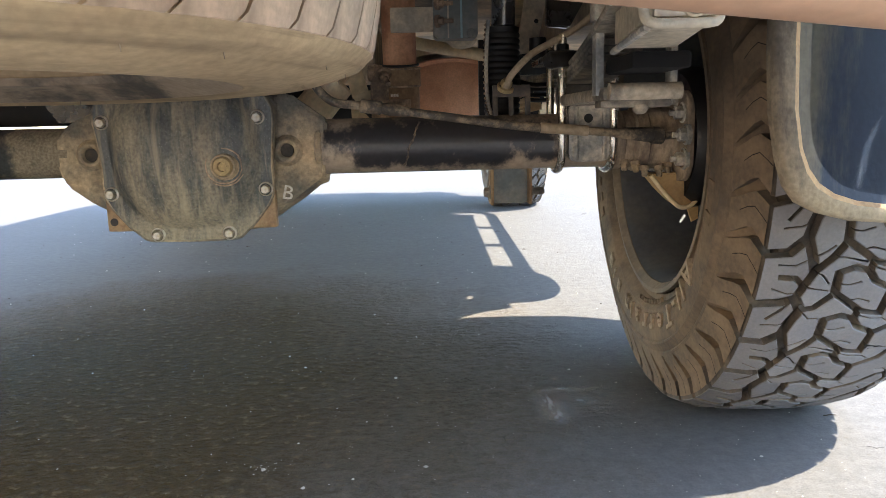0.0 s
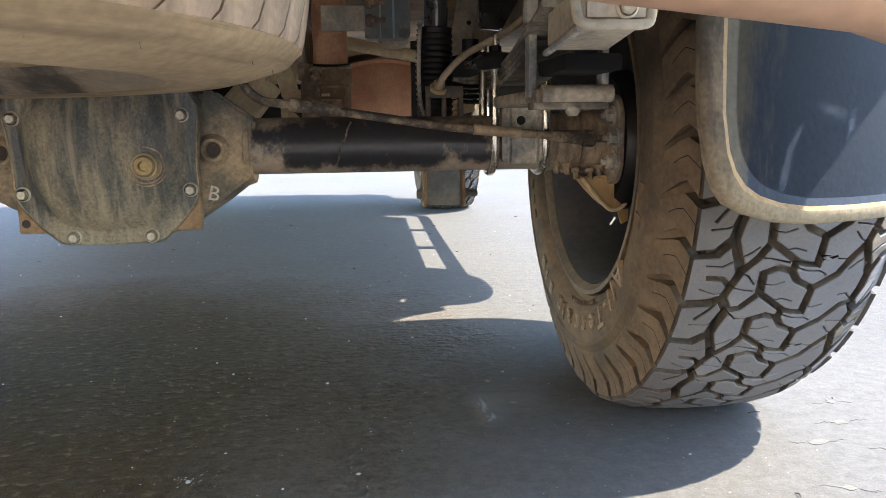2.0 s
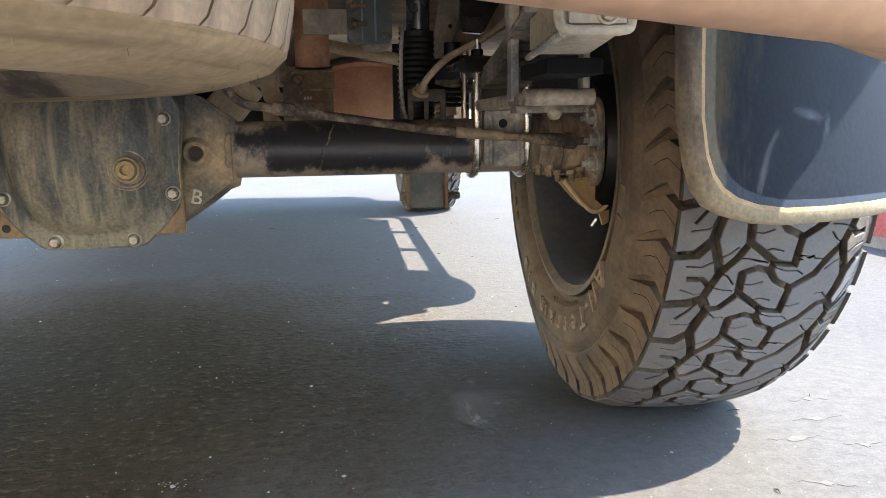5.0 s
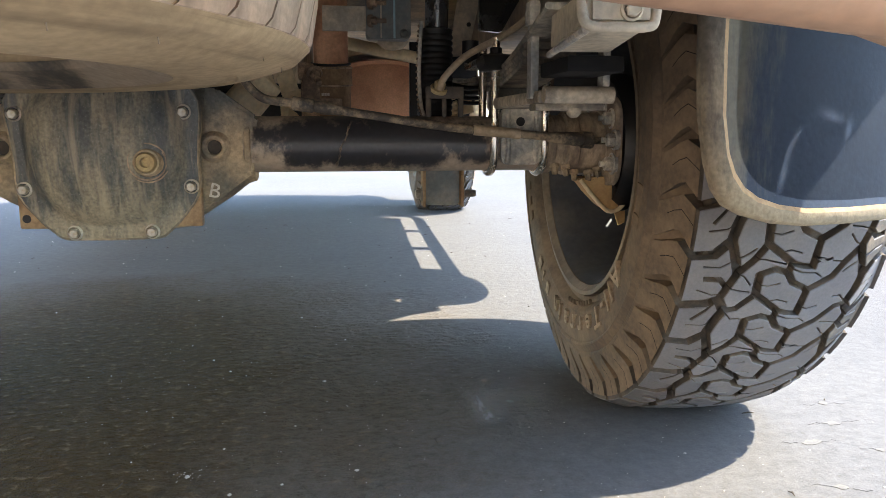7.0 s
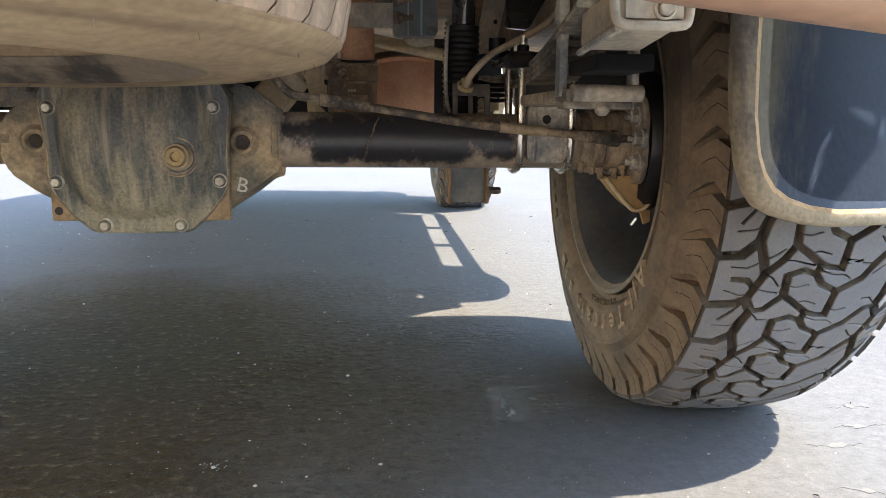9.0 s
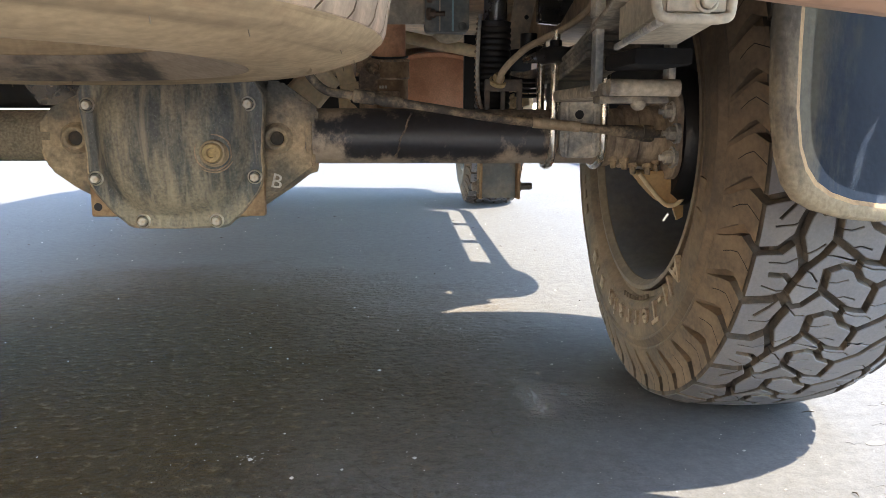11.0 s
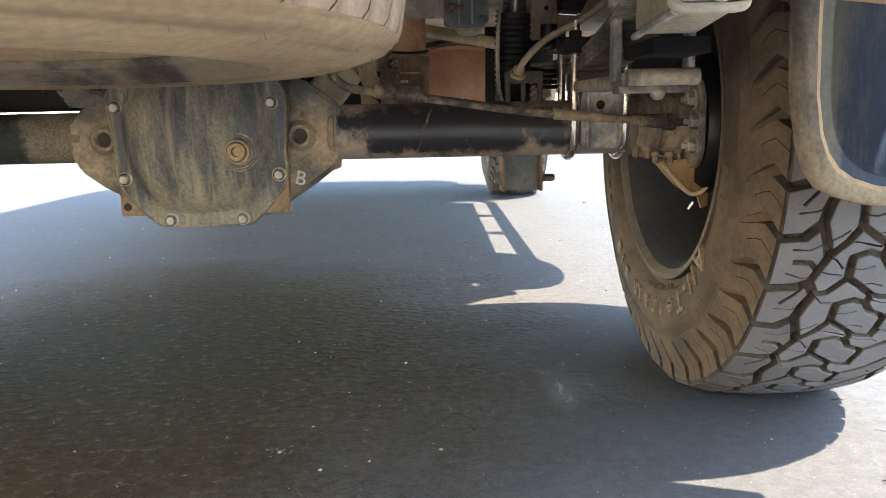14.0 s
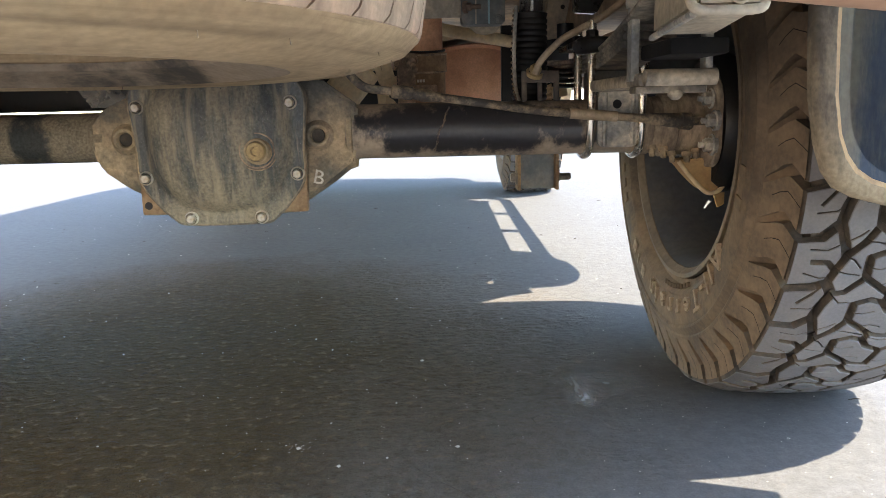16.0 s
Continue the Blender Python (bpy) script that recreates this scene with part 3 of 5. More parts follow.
    for x, z in ((-0.117, 0.049), (-0.1145, -0.056), (-0.0525, -0.1195), (0.0545, -0.1195), (0.1135, -0.054), (0.1085, 0.052), (-0.088, 0.106), (0.083, 0.106), (-0.03, 0.124), (0.03, 0.124)):
        if bolt0 is None:
            bm = bmesh.new()
            hex_bolt(bm, (0, 0, 0), (0, -1, 0), 0.0072, 0.009)
            bolt0 = part("cover_bolt", bm, M_BOLT, cover, "bright zinc flange bolt")
            bolt0.matrix_basis = tilt @ pose(x, -0.001, z)
        else:
            b = bolt0.copy()
            scene.collection.objects.link(b)
            b.matrix_basis = tilt @ pose(x, -0.001, z, 0, random.uniform(0, 60), 0)
    # fill plug in its boss
    p = (-0.079, 1.0555, 0.383)
    bm = bmesh.new()
    lathe(bm, [(-0.006, 0.0215), (0.003, 0.0190), (0.0065, 0.0175), (0.007, 0.0150), (0.005, 0.0150)], p, (0, -1, 0), 28)
    part("plug_boss", bm, M_CAST, cover)
    # oil rings and runs round the plug
    def on_dome(x, z):
        r = math.hypot(x - c.x, z - c.z)
        return (x, c.y + float(np.interp(r, [0.024, 0.051, 0.076, 0.096], [-0.038, -0.0355, -0.030, -0.0215])) - 0.061 * (z - c.z) - 0.0002, z)
    rng = random.Random(12)
    for r, a0, a1 in ((0.0245, 150, 400), (0.0280, 235, 340), (0.0262, 20, 95)):
        bm = bmesh.new()
        pts = [on_dome(p[0] + (r + rng.uniform(-0.0005, 0.0005)) * math.cos(math.radians(a)), p[2] + r * math.sin(math.radians(a))) for a in range(a0, a1, 9)]
        sweep(bm, pts, [0.0008 + 0.0005 * math.sin(math.pi * k / (len(pts) - 1)) for k in range(len(pts))], 6)
        part("oil_ring", bm, M_CLAMP, cover, "dark oily ring round the fill plug")
    bm = bmesh.new()
    lathe(bm, [(0.0, 0.0145), (0.009, 0.0140), (0.0115, 0.0122), (0.0115, 0.0072)], p, (0, -1, 0), 24)
    lathe(bm, [(0.0115, 0.0080), (0.004, 0.0070), (0.004, 0.0)], p, (0, -1, 0), 6)
    part("fill_plug", bm, M_BRASS, cover, "brass coloured fill plug with a hexagon socket")


make_differential()


# ---- wheels ----
R, PITCHES, WHEEL_X, WIDE = 0.424, 20, 0.7067, 1.0716


def crown(u):
    return R - 0.75 * u * u - (0.0 if abs(u) < 0.09 else (abs(u) - 0.09) * 0.25) - (3.4 * (u - 0.06) ** 2 if u > 0.06 else 0.0)


def across(u):
    """Where a line of the tread lies along the axle: the outer shoulder is a little narrower than the inner one."""
    return u * WIDE if u < 0.06 else (0.06 + (u - 0.06) * 0.95) * WIDE


def on_wheel(u, r, a):
    """A point of a wheel that stands at the origin with its axle along x."""
    return Vector((across(u), r * math.sin(a), -r * math.cos(a)))


P = 2 * math.pi * R / PITCHES
EDGE_U, PHASE = 0.1160, -0.562
STRETCH = P / 0.1402


def groove_plan():
    """The grooves of one pitch as lines of (across, along) with half a width each. Along goes up to a whole and then repeats."""
    whole = 0.1402
    half = whole / 2
    lines = []

    def add(w, *pts):
        lines.append((w, pts))

    # the middle: alike in both halves of the pitch
    for k in (0, 1):
        def at(u, v):
            return (u, v + half * k)
        j, p, pj = at(-0.0415, 0.0), at(-0.0430, -0.029), at(-0.0425, -0.014)
        k7, k8 = at(-0.012, -0.031), at(0.0165, -0.006)
        k4, k5, k6 = at(-0.0095, 0.0262), at(0.0140, 0.0310), at(0.0150, 0.0110)
        add(0.0048, j, pj, p)
        add(0.0040, p, at(-0.0270, -0.0365), k7, at(-0.0035, -0.0170), k8)
        add(0.0042, j, at(-0.0270, 0.0115), k4)
        add(0.0043, k4, at(-0.011, 0.0325), (k7[0], k7[1] + half))
        add(0.0037, k4, at(0.002, 0.0295), k5)
        add(0.0046, k5, at(0.0146, 0.0210), k6)
        add(0.0042, k6, k8)
        add(0.0044, k8, at(0.0290, -0.0150), (0.0415, 0.0457 - half + half * k))
        # fine cuts in the middle lugs
        add(0.00075, pj, at(-0.0290, -0.0120), at(-0.0180, -0.0165))
        add(0.00075, at(-0.0270, 0.0115), at(-0.0150, 0.0080), at(-0.0030, 0.0120))
        add(0.00075, at(-0.011, 0.0325), at(0.0060, 0.0395), at(0.0200, 0.0400), at(0.0270, 0.0450))
        add(0.00075, at(0.0146, 0.0210), at(0.0250, 0.0240), at(0.0350, 0.0200))
    # the two sides: the same lines turned half round
    for turned in (False, True):
        def at(u, v):
            return (-u, 0.0457 - v) if turned else (u, v)
        j, j3 = at(-0.0415, 0.0), at(-0.0415, half)
        da, db, dc, dd = at(-0.0520, 0.020), at(-0.0680, 0.0405), at(-0.0752, 0.0610), at(-0.0805, 0.0790)
        c, b = at(-0.0810, -0.0040), at(-0.0715, 0.0965)
        b0 = at(-0.0715, 0.0965 - whole)
        j30 = at(-0.0415, half - whole)
        add(0.0043, j, da, db)
        dm = at(-0.0778, 0.0700)
        add(0.0047, db, dc, dm, dd)
        add(0.0015, dd, at(-0.0910, 0.0985), at(-0.1010, 0.1160))
        add(0.0058, b0, at(-0.0775, 0.1150 - whole), c)
        add(0.0052, c, at(-0.0730, 0.0220), db)
        add(0.0040, b0, at(-0.0585, 0.0925 - whole), j30)
        add(0.0056, at(-EDGE_U, 0.0220), at(-0.0960, 0.0165), c)
        add(0.0056, at(-EDGE_U, 0.0960), at(-0.0930, 0.0865), dd)
        add(0.0056, dd, b)
        add(0.0034, dc, at(-0.0850, 0.0500), at(-0.0985, 0.0515))
        # the tread's edge
        edge = [at(-EDGE_U, v) for v in (0.0220, 0.059, 0.0960, 0.129, 0.0220 + whole)]
        add(0.0, *edge)
        # fine cuts in the outer lugs
        add(0.0008, da, at(-0.0400, 0.0210), at(-0.0260, 0.0250), at(-0.0180, 0.0265))
        add(0.0008, db, at(-0.0590, 0.0450), at(-0.0510, 0.0560))
        add(0.0008, dc, at(-0.0620, 0.0650), at(-0.0500, 0.0665))
        add(0.0008, dm, at(-0.0890, 0.0730), at(-0.1040, 0.0690))
        add(0.0008, at(-0.0730, 0.0220), at(-0.0880, 0.0330), at(-0.1030, 0.0345))
        add(0.0008, at(-0.0775, 0.1150), at(-0.0880, 0.1225), at(-0.1040, 0.1270))
        add(0.0008, at(-0.0730, 0.0220), at(-0.0600, 0.0130), at(-0.0530, 0.0060))
        add(0.0008, b0, at(-0.0600, 0.1100 - whole), at(-0.0510, 0.1090 - whole))
    return [(w, [(u, v * STRETCH) for u, v in pts]) for w, pts in lines]


def lug_faces():
    """Follows the grooves round each lug: for each lug of one pitch its corners with the half widths of the grooves between them."""
    links, where = {}, {}

    def node(p):
        key = (round(p[0], 4), round(p[1], 4))
        where.setdefault(key, p)
        return key
    for w, pts in groove_plan():
        for q in range(-3, 4):
            for a, b in zip(pts, pts[1:]):
                ka, kb = node((a[0], a[1] + q * P)), node((b[0], b[1] + q * P))
                links.setdefault(ka, {})[kb] = w
                links.setdefault(kb, {})[ka] = w
    fan = {k: sorted(v, key=lambda o: math.atan2(o[1] - k[1], o[0] - k[0])) for k, v in links.items()}
    seen, out = set(), []
    for a in links:
        for b in links[a]:
            if (a, b) in seen:
                continue
            loop, p, q = [], a, b
            while (p, q) not in seen:
                seen.add((p, q))
                loop.append((where[p], links[p][q]))
                around = fan[q]
                p, q = q, around[(around.index(p) - 1) % len(around)]
            area = sum(u0 * v1 - u1 * v0 for ((u0, v0), _), ((u1, v1), _) in zip(loop, loop[1:] + loop[:1])) / 2
            mid = sum(v for (_, v), _ in loop) / len(loop)
            if 0.0002 < area < 0.02 and 0.0 <= mid < P:
                out.append(loop)
    return out


def drawn_in(loop, more):
    """The outline of a lug: its corners moved in by the grooves' half widths and some more."""
    pts, n = [], len(loop)
    for i in range(n):
        (a, w0), (b, w1), (c, _) = loop[i - 1], loop[i], loop[(i + 1) % n]
        w0, w1 = (w0 + more if w0 else 0.0), (w1 + more if w1 else 0.0)
        d0, d1 = Vector((b[0] - a[0], b[1] - a[1])).normalized(), Vector((c[0] - b[0], c[1] - b[1])).normalized()
        n0, n1 = Vector((-d0.y, d0.x)), Vector((-d1.y, d1.x))
        at = Vector(b)
        turn = d0.cross(d1)
        if d0.dot(d1) < -0.98:
            # a groove that ends inside the lug
            pts += [at + d0 * w0 * 0.7 + n0 * w0, at + d0 * w0 * 0.7 - n0 * w0]
        elif abs(turn) < 0.05:
            pts.append(at + (n0 * w0 + n1 * w1) / 2)
        else:
            move = n0 * w0 - d0 * (-(w1 - w0 * n0.dot(n1)) / n1.dot(d0)) if abs(n1.dot(d0)) > 1e-6 else n0 * w0
            most = 2.0 * max(w0, w1) + 0.0005
            if move.length > most:
                move = move * (most / move.length)
            pts.append(at + move)
    return pts


def lug_mesh(loop, depth=0.0120):
    """A lug of the tread; a shoulder lug goes on over the tyre's edge and ends in a bent rib on the sidewall."""
    bm = bmesh.new()
    rings = []
    for more, down in ((0.0009, 0.0), (0.0, 0.0011), (-0.0007, depth)):
        rings.append([bm.verts.new(on_wheel(p.x, crown(p.x) - down, (p.y + PHASE) / R)) for p in drawn_in(loop, more)])
    bm.faces.new(rings[0])
    for a, b in zip(rings, rings[1:]):
        for i in range(len(a)):
            bm.faces.new((a[i], b[i], b[(i + 1) % len(a)], a[(i + 1) % len(a)]))
    rim = sorted(p.y + PHASE for p in drawn_in(loop, 0.0) if abs(p.x) > EDGE_U - 0.0004)
    shoulder = len(rim) > 1
    if shoulder:
        s = -1 if loop[0][0][0] + loop[1][0][0] < 0 else 1
        va, vb = rim[0], rim[-1]
        mid, wide = (va + vb) / 2, (vb - va) / 2
        # across, height, bend, share of the width, how proud it stands
        steps = ((EDGE_U, crown(EDGE_U) - 0.0011, 0.0, 1.0, 0.010), (0.1180, R - 0.0230, -0.001, 0.99, 0.012), (0.1200, R - 0.0330, -0.007, 0.95, 0.016), (0.1236, R - 0.0440, -0.0150, 0.91, 0.016), (0.1268, R - 0.0550, -0.0110, 0.92, 0.014), (0.1300, R - 0.0660, -0.0030, 0.96, 0.0105), (0.1330, R - 0.0775, 0.0050, 1.03, 0.0060), (0.1342, R - 0.0840, 0.0095, 1.10, 0.0020))
        cols = 6
        rows = []
        for uu, r, bend, share, d in steps:
            line = []
            for k in range(cols + 1):
                v = mid + wide * share * (2 * k / cols - 1) - s * bend
                line.append(bm.verts.new(on_wheel(s * uu, r, v / R)))
            low = [bm.verts.new(on_wheel(s * (uu - d * 0.9), r - d * 0.35, (mid + wide * share * e * 1.01 - s * bend) / R)) for e in (-1, 1)]
            rows.append((line, low))
        for (p, pl), (q, ql) in zip(rows, rows[1:]):
            for i in range(cols):
                bm.faces.new((p[i], p[i + 1], q[i + 1], q[i]))
            bm.faces.new((pl[0], p[0], q[0], ql[0]))
            bm.faces.new((p[-1], pl[1], ql[1], q[-1]))
        bm.faces.new([pl for pl in rows[-1][0]] + rows[-1][1][::-1])
        # a fine chevron cut, standing as a dark line just over the rib
        for share in ((-0.30, 0.34) if wide > 0.030 else (0.0,)):
            cut = [(uu, r, mid + wide * share - s * (bend - 0.004)) for uu, r, bend, _, _ in steps[1:6]]
            for (u0, r0, v0), (u1, r1, v1) in zip(cut, cut[1:]):
                f = bm.faces.new([bm.verts.new(on_wheel(s * (uu + 0.0004), r + 0.0003, (v + e) / R)) for uu, r, v, e in ((u0, r0, v0, -0.0006), (u1, r1, v1, -0.0006), (u1, r1, v1, 0.0006), (u0, r0, v0, 0.0006))])
                f.material_index = 3
    bmesh.ops.recalc_face_normals(bm, faces=[f for f in bm.faces if f.material_index == 0])
    me = bpy.data.meshes.new("lug")
    bm.to_mesh(me)
    bm.free()
    for m in (M_TREAD, M_SIDEWALL, M_GROOVE, M_LINER):
        me.materials.append(m)
    for p in me.polygons:
        if p.material_index == 3:
            continue
        if p.center.x > across(EDGE_U + 0.0004) and math.hypot(p.center.y, p.center.z) > R - 0.030:
            p.material_index = 0
        elif not across(-EDGE_U - 0.0004) < p.center.x < across(EDGE_U + 0.0004):
            p.material_index = 1
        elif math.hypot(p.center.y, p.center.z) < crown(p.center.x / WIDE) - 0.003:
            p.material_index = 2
    me.shade_smooth()
    me.set_sharp_from_angle(angle=radians(32))
    return shoulder, me


BLOCKS = [lug_mesh(loop) for loop in lug_faces()]


def carcass_profile():
    side = [(0.05, crown(0.05) - 0.0125), (0.100, R - 0.0255), (0.102, R - 0.036), (0.1085, R - 0.052), (0.1225, R - 0.070), (0.1345, R - 0.084), (0.1350, R - 0.087), (0.1338, R - 0.090), (0.1392, R - 0.0985), (0.1402, R - 0.1010), (0.1398, R - 0.1035), (0.1380, R - 0.1055), (0.1396, R - 0.120), (0.1375, R - 0.140), (0.1345, R - 0.150), (0.1352, R - 0.153), (0.1340, R - 0.156), (0.1265, R - 0.163), (0.1215, R - 0.168), (0.1205, 0.2475), (0.1140, 0.2445), (0.1060, 0.236)]
    return [(-s, r) for s, r in reversed(side)] + [(0.0, R - 0.0125)] + side


def make_wheel(centre, mirrored, fine, label, group="wheels of the truck"):
    """A wheel: tyre with its lugs, and a dark rim."""
    turn = pose(*centre, 0, 0, 180 if mirrored else 0)
    bm = bmesh.new()
    lathe(bm, [(across(q), r) for q, r in carcass_profile()], (0, 0, 0), (1, 0, 0), 120)
    tyre = part("tyre", bm, M_SIDEWALL, truck, label, angle=28)
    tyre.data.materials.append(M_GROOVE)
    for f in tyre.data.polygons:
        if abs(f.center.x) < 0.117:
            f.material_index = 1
    tyre.matrix_basis = turn
    # lugs: single ones where they show, the rest joined
    rest = bmesh.new()
    for shoulder, me in BLOCKS:
        for k in range(PITCHES):
            a = 360 * k / PITCHES
            m = pose(0, 0, 0, a, 0, 0)
            if fine and (a > 245 or a < 20):
                ob = new("shoulder_block" if shoulder else "tread_block", me)
                ob.parent = tyre
                ob.matrix_basis = m
            else:
                copy = me.copy()
                copy.transform(m)
                rest.from_mesh(copy)
                bpy.data.meshes.remove(copy)
    tread = part("tread", rest, M_TREAD, tyre, smooth=False)
    for m in (M_SIDEWALL, M_GROOVE, M_LINER):
        tread.data.materials.append(m)
    tagged(tread, kind="stuff")
    # rim barrel and the disc seen from behind
    bm = bmesh.new()
    lathe(bm, [(-0.113, 0.2365), (-0.128, 0.2445), (-0.1365, 0.2445), (-0.137, 0.238), (-0.127, 0.2285)], (0, 0, 0), (1, 0, 0), 96)
    part("rim_lip", bm, M_RIMLIP, tyre, "dusty rim lip")
    bm = bmesh.new()
    lathe(bm, [(-0.126, 0.2275), (-0.112, 0.220), (-0.07, 0.213), (0.02, 0.210), (0.075, 0.205), (0.125, 0.222), (0.135, 0.238), (0.12, 0.236), (0.06, 0.2135), (-0.07, 0.2205), (-0.113, 0.2365)], (0, 0, 0), (1, 0, 0), 96)
    rim = part("rim", bm, M_RIM, truck, "dark grey alloy wheel rim")
    rim.matrix_basis = turn
    # disc with windows near its edge
    bm = bmesh.new()
    seg = 96
    for k in range(seg):
        a0, a1 = 2 * math.pi * k / seg, 2 * math.pi * (k + 1) / seg
        window = 65.5 <= 360 * k / seg <= 72.5
        rr = [(0.015, 0.012), (0.02, 0.06), (0.041, 0.141), (0.0425, 0.158), (0.047, 0.195), (0.055, 0.2085)]
        for i, ((x0, r0), (x1, r1)) in enumerate(zip(rr, rr[1:])):
            if window and i == 2:
                continue
            bm.faces.new([bm.verts.new(on_wheel(x, r, a)) for x, r, a in ((x0 / WIDE, r0, a0), (x0 / WIDE, r0, a1), (x1 / WIDE, r1, a1), (x1 / WIDE, r1, a0))])
    bmesh.ops.remove_doubles(bm, verts=bm.verts, dist=0.0002)
    bmesh.ops.solidify(bm, geom=bm.faces[:], thickness=0.012)
    disc = part("wheel_disc", bm, M_RIM, rim)
    return tyre


rear_tyre = make_wheel((WHEEL_X, AX_Y, AX_Z), False, True, "dusty all-terrain tyre with chunky worn grey tread")
front_tyre = make_wheel((WHEEL_X - 0.010, 3.95, AX_Z), False, False, "front all-terrain tyre standing on the concrete")
make_wheel((-0.885, AX_Y, AX_Z), True, False, "rear tyre behind the dark underbody")
make_wheel((-0.85, 3.87, AX_Z), True, False, "front tyre behind the dark underbody")


def sidewall_letters():
    word = "All-Terrain"
    where = (-51.2, -45.1, -40.8, -36.6, -30.5, -22.4, -13.6, -6.3, 1.4, 8.4, 13.6)

    def place(i, ch):
        a = where[i]
        return pose(0, 0, 0, a, 0, 0) @ Matrix.Translation((-0.1475, 0, -0.278 + 0.012 * min(1.0, max(0.0, (-a - 25) / 24)))) @ Matrix(((0, 0, -1, 0), (1, 0, 0, 0), (0, -1, 0, 0), (0, 0, 0, 1)))
    for i, ch in enumerate(word):
        bm = bmesh.new()
        letters(bm, ch, 0.045, 0.0040, lambda k, c: place(i, c), 0.022)
        part("raised_letter", bm, M_LETTER, rear_tyre, "raised scuffed rubber letter")
    for a, w, r0, r1, mat in [(25.6, 0.018, 0.283, 0.306, M_LETTER), (32.4, 0.006, 0.283, 0.306, M_LETTER), (38.3, 0.020, 0.280, 0.303, M_LETTER)] + [(q, 0.016, 0.285, 0.303, M_SIDEWALL) for q in (60, 66, 72, -72, -80)] + [(-22 + 3.0 * q, 0.006, 0.2545, 0.2615, M_SIDEWALL) for q in range(9)]:
        bm = bmesh.new()
        x = -0.1505 if r0 > 0.27 else -0.1465
        box(bm, (x, -w / 2, -r1), (x + 0.0045, w / 2, -r0), 0.0008)
        part("raised_bar", bm, mat, rear_tyre).matrix_basis = pose(0, 0, 0, a, 0, 0)


sidewall_letters()


def make_hub():
    c = (0, AX_Y, AX_Z)
    bm = bmesh.new()
    lathe(bm, [(0.50, 0.043), (0.505, 0.046), (0.518, 0.046), (0.52, 0.044), (0.535, 0.045), (0.538, 0.05), (0.555, 0.05), (0.558, 0.046), (0.60, 0.050), (0.60, 0.0)], c, (1, 0, 0), 36)
    end = part("axle_end", bm, M_HUBRUST, truck, "rusty brown bearing end of the axle tube")
    bm = bmesh.new()
    prism(bm, rounded(0.150, 0.135, 0.03, AX_Y - 0.018, AX_Z + 0.004), "yz", 0.596, 0.606)
    bmesh.ops.bevel(bm, geom=bm.edges[:], offset=0.002, segments=1, affect="EDGES")
    flange = part("hub_flange", bm, M_HUBRUST, truck, "dusty steel hub flange with bolts")
    for y, z, r in ((1.080, 0.444, 0.0105), (1.070, 0.376, 0.0112), (1.062, 0.412, 0.0105), (1.2, 0.452, 0.01), (1.2, 0.36, 0.01), (1.13, 0.355, 0.008), (1.11, 0.462, 0.007)):
        bm = bmesh.new()
        hex_bolt(bm, (0.596, y, z), (-1, 0, 0), r, 0.013)
        sweep(bm, [(0.596, y, z), (0.576, y, z)], r * 0.42, 12)
        part("hub_bolt", bm, M_SLATE, flange, "dusty brown hexagon nut")
    for x, y, z in ((0.52, 1.12, 0.362), (0.535, 1.11, 0.360), (0.552, 1.12, 0.352), (0.57, 1.105, 0.352), (0.585, 1.11, 0.356)):
        bm = bmesh.new()
        hex_bolt(bm, (x, y, z + 0.008), (0, -0.3, -1), 0.0048, 0.013)
        part("carrier_bolt", bm, M_CAST, end)
    # dust shield and the tan brake bracket below the hub
    bm = bmesh.new()
    lathe(bm, [(0.612, 0.05), (0.612, 0.098), (0.626, 0.106), (0.640, 0.106), (0.640, 0.110), (0.622, 0.110), (0.608, 0.100), (0.608, 0.05)], c, (1, 0, 0), 60)
    part("brake_shield", bm, M_RUBBER, truck, "dark brake dust shield")
    bm = bmesh.new()
    out = [(0.553, 0.352), (0.645, 0.356), (0.645, 0.330), (0.632, 0.318), (0.619, 0.304), (0.604, 0.301), (0.592, 0.309), (0.572, 0.330)]
    prism(bm, out, "xz", 1.10, 1.145)
    bmesh.ops.bevel(bm, geom=bm.edges[:], offset=0.003, segments=2, affect="EDGES")
    bracket = part("brake_bracket", bm, M_TANSHEET, truck, "tan dusty brake bracket")
    bm = bmesh.new()
    sweep(bm, curve_points([(x, 1.098, z) for x, z in ((0.556, 0.350), (0.572, 0.330), (0.592, 0.308), (0.604, 0.300), (0.619, 0.303), (0.632, 0.317), (0.645, 0.329))], 5), 0.0034, 10)
    part("bracket_lip", bm, M_SHIELD, bracket, "pale rolled lip of the bracket")
    bm = bmesh.new()
    prism(bm, [(0.625, 0.315), (0.65, 0.325), (0.65, 0.275), (0.64, 0.27)], "xz", 1.15, 1.156)
    part("shield_tab", bm, M_TANSHEET, truck)


make_hub()


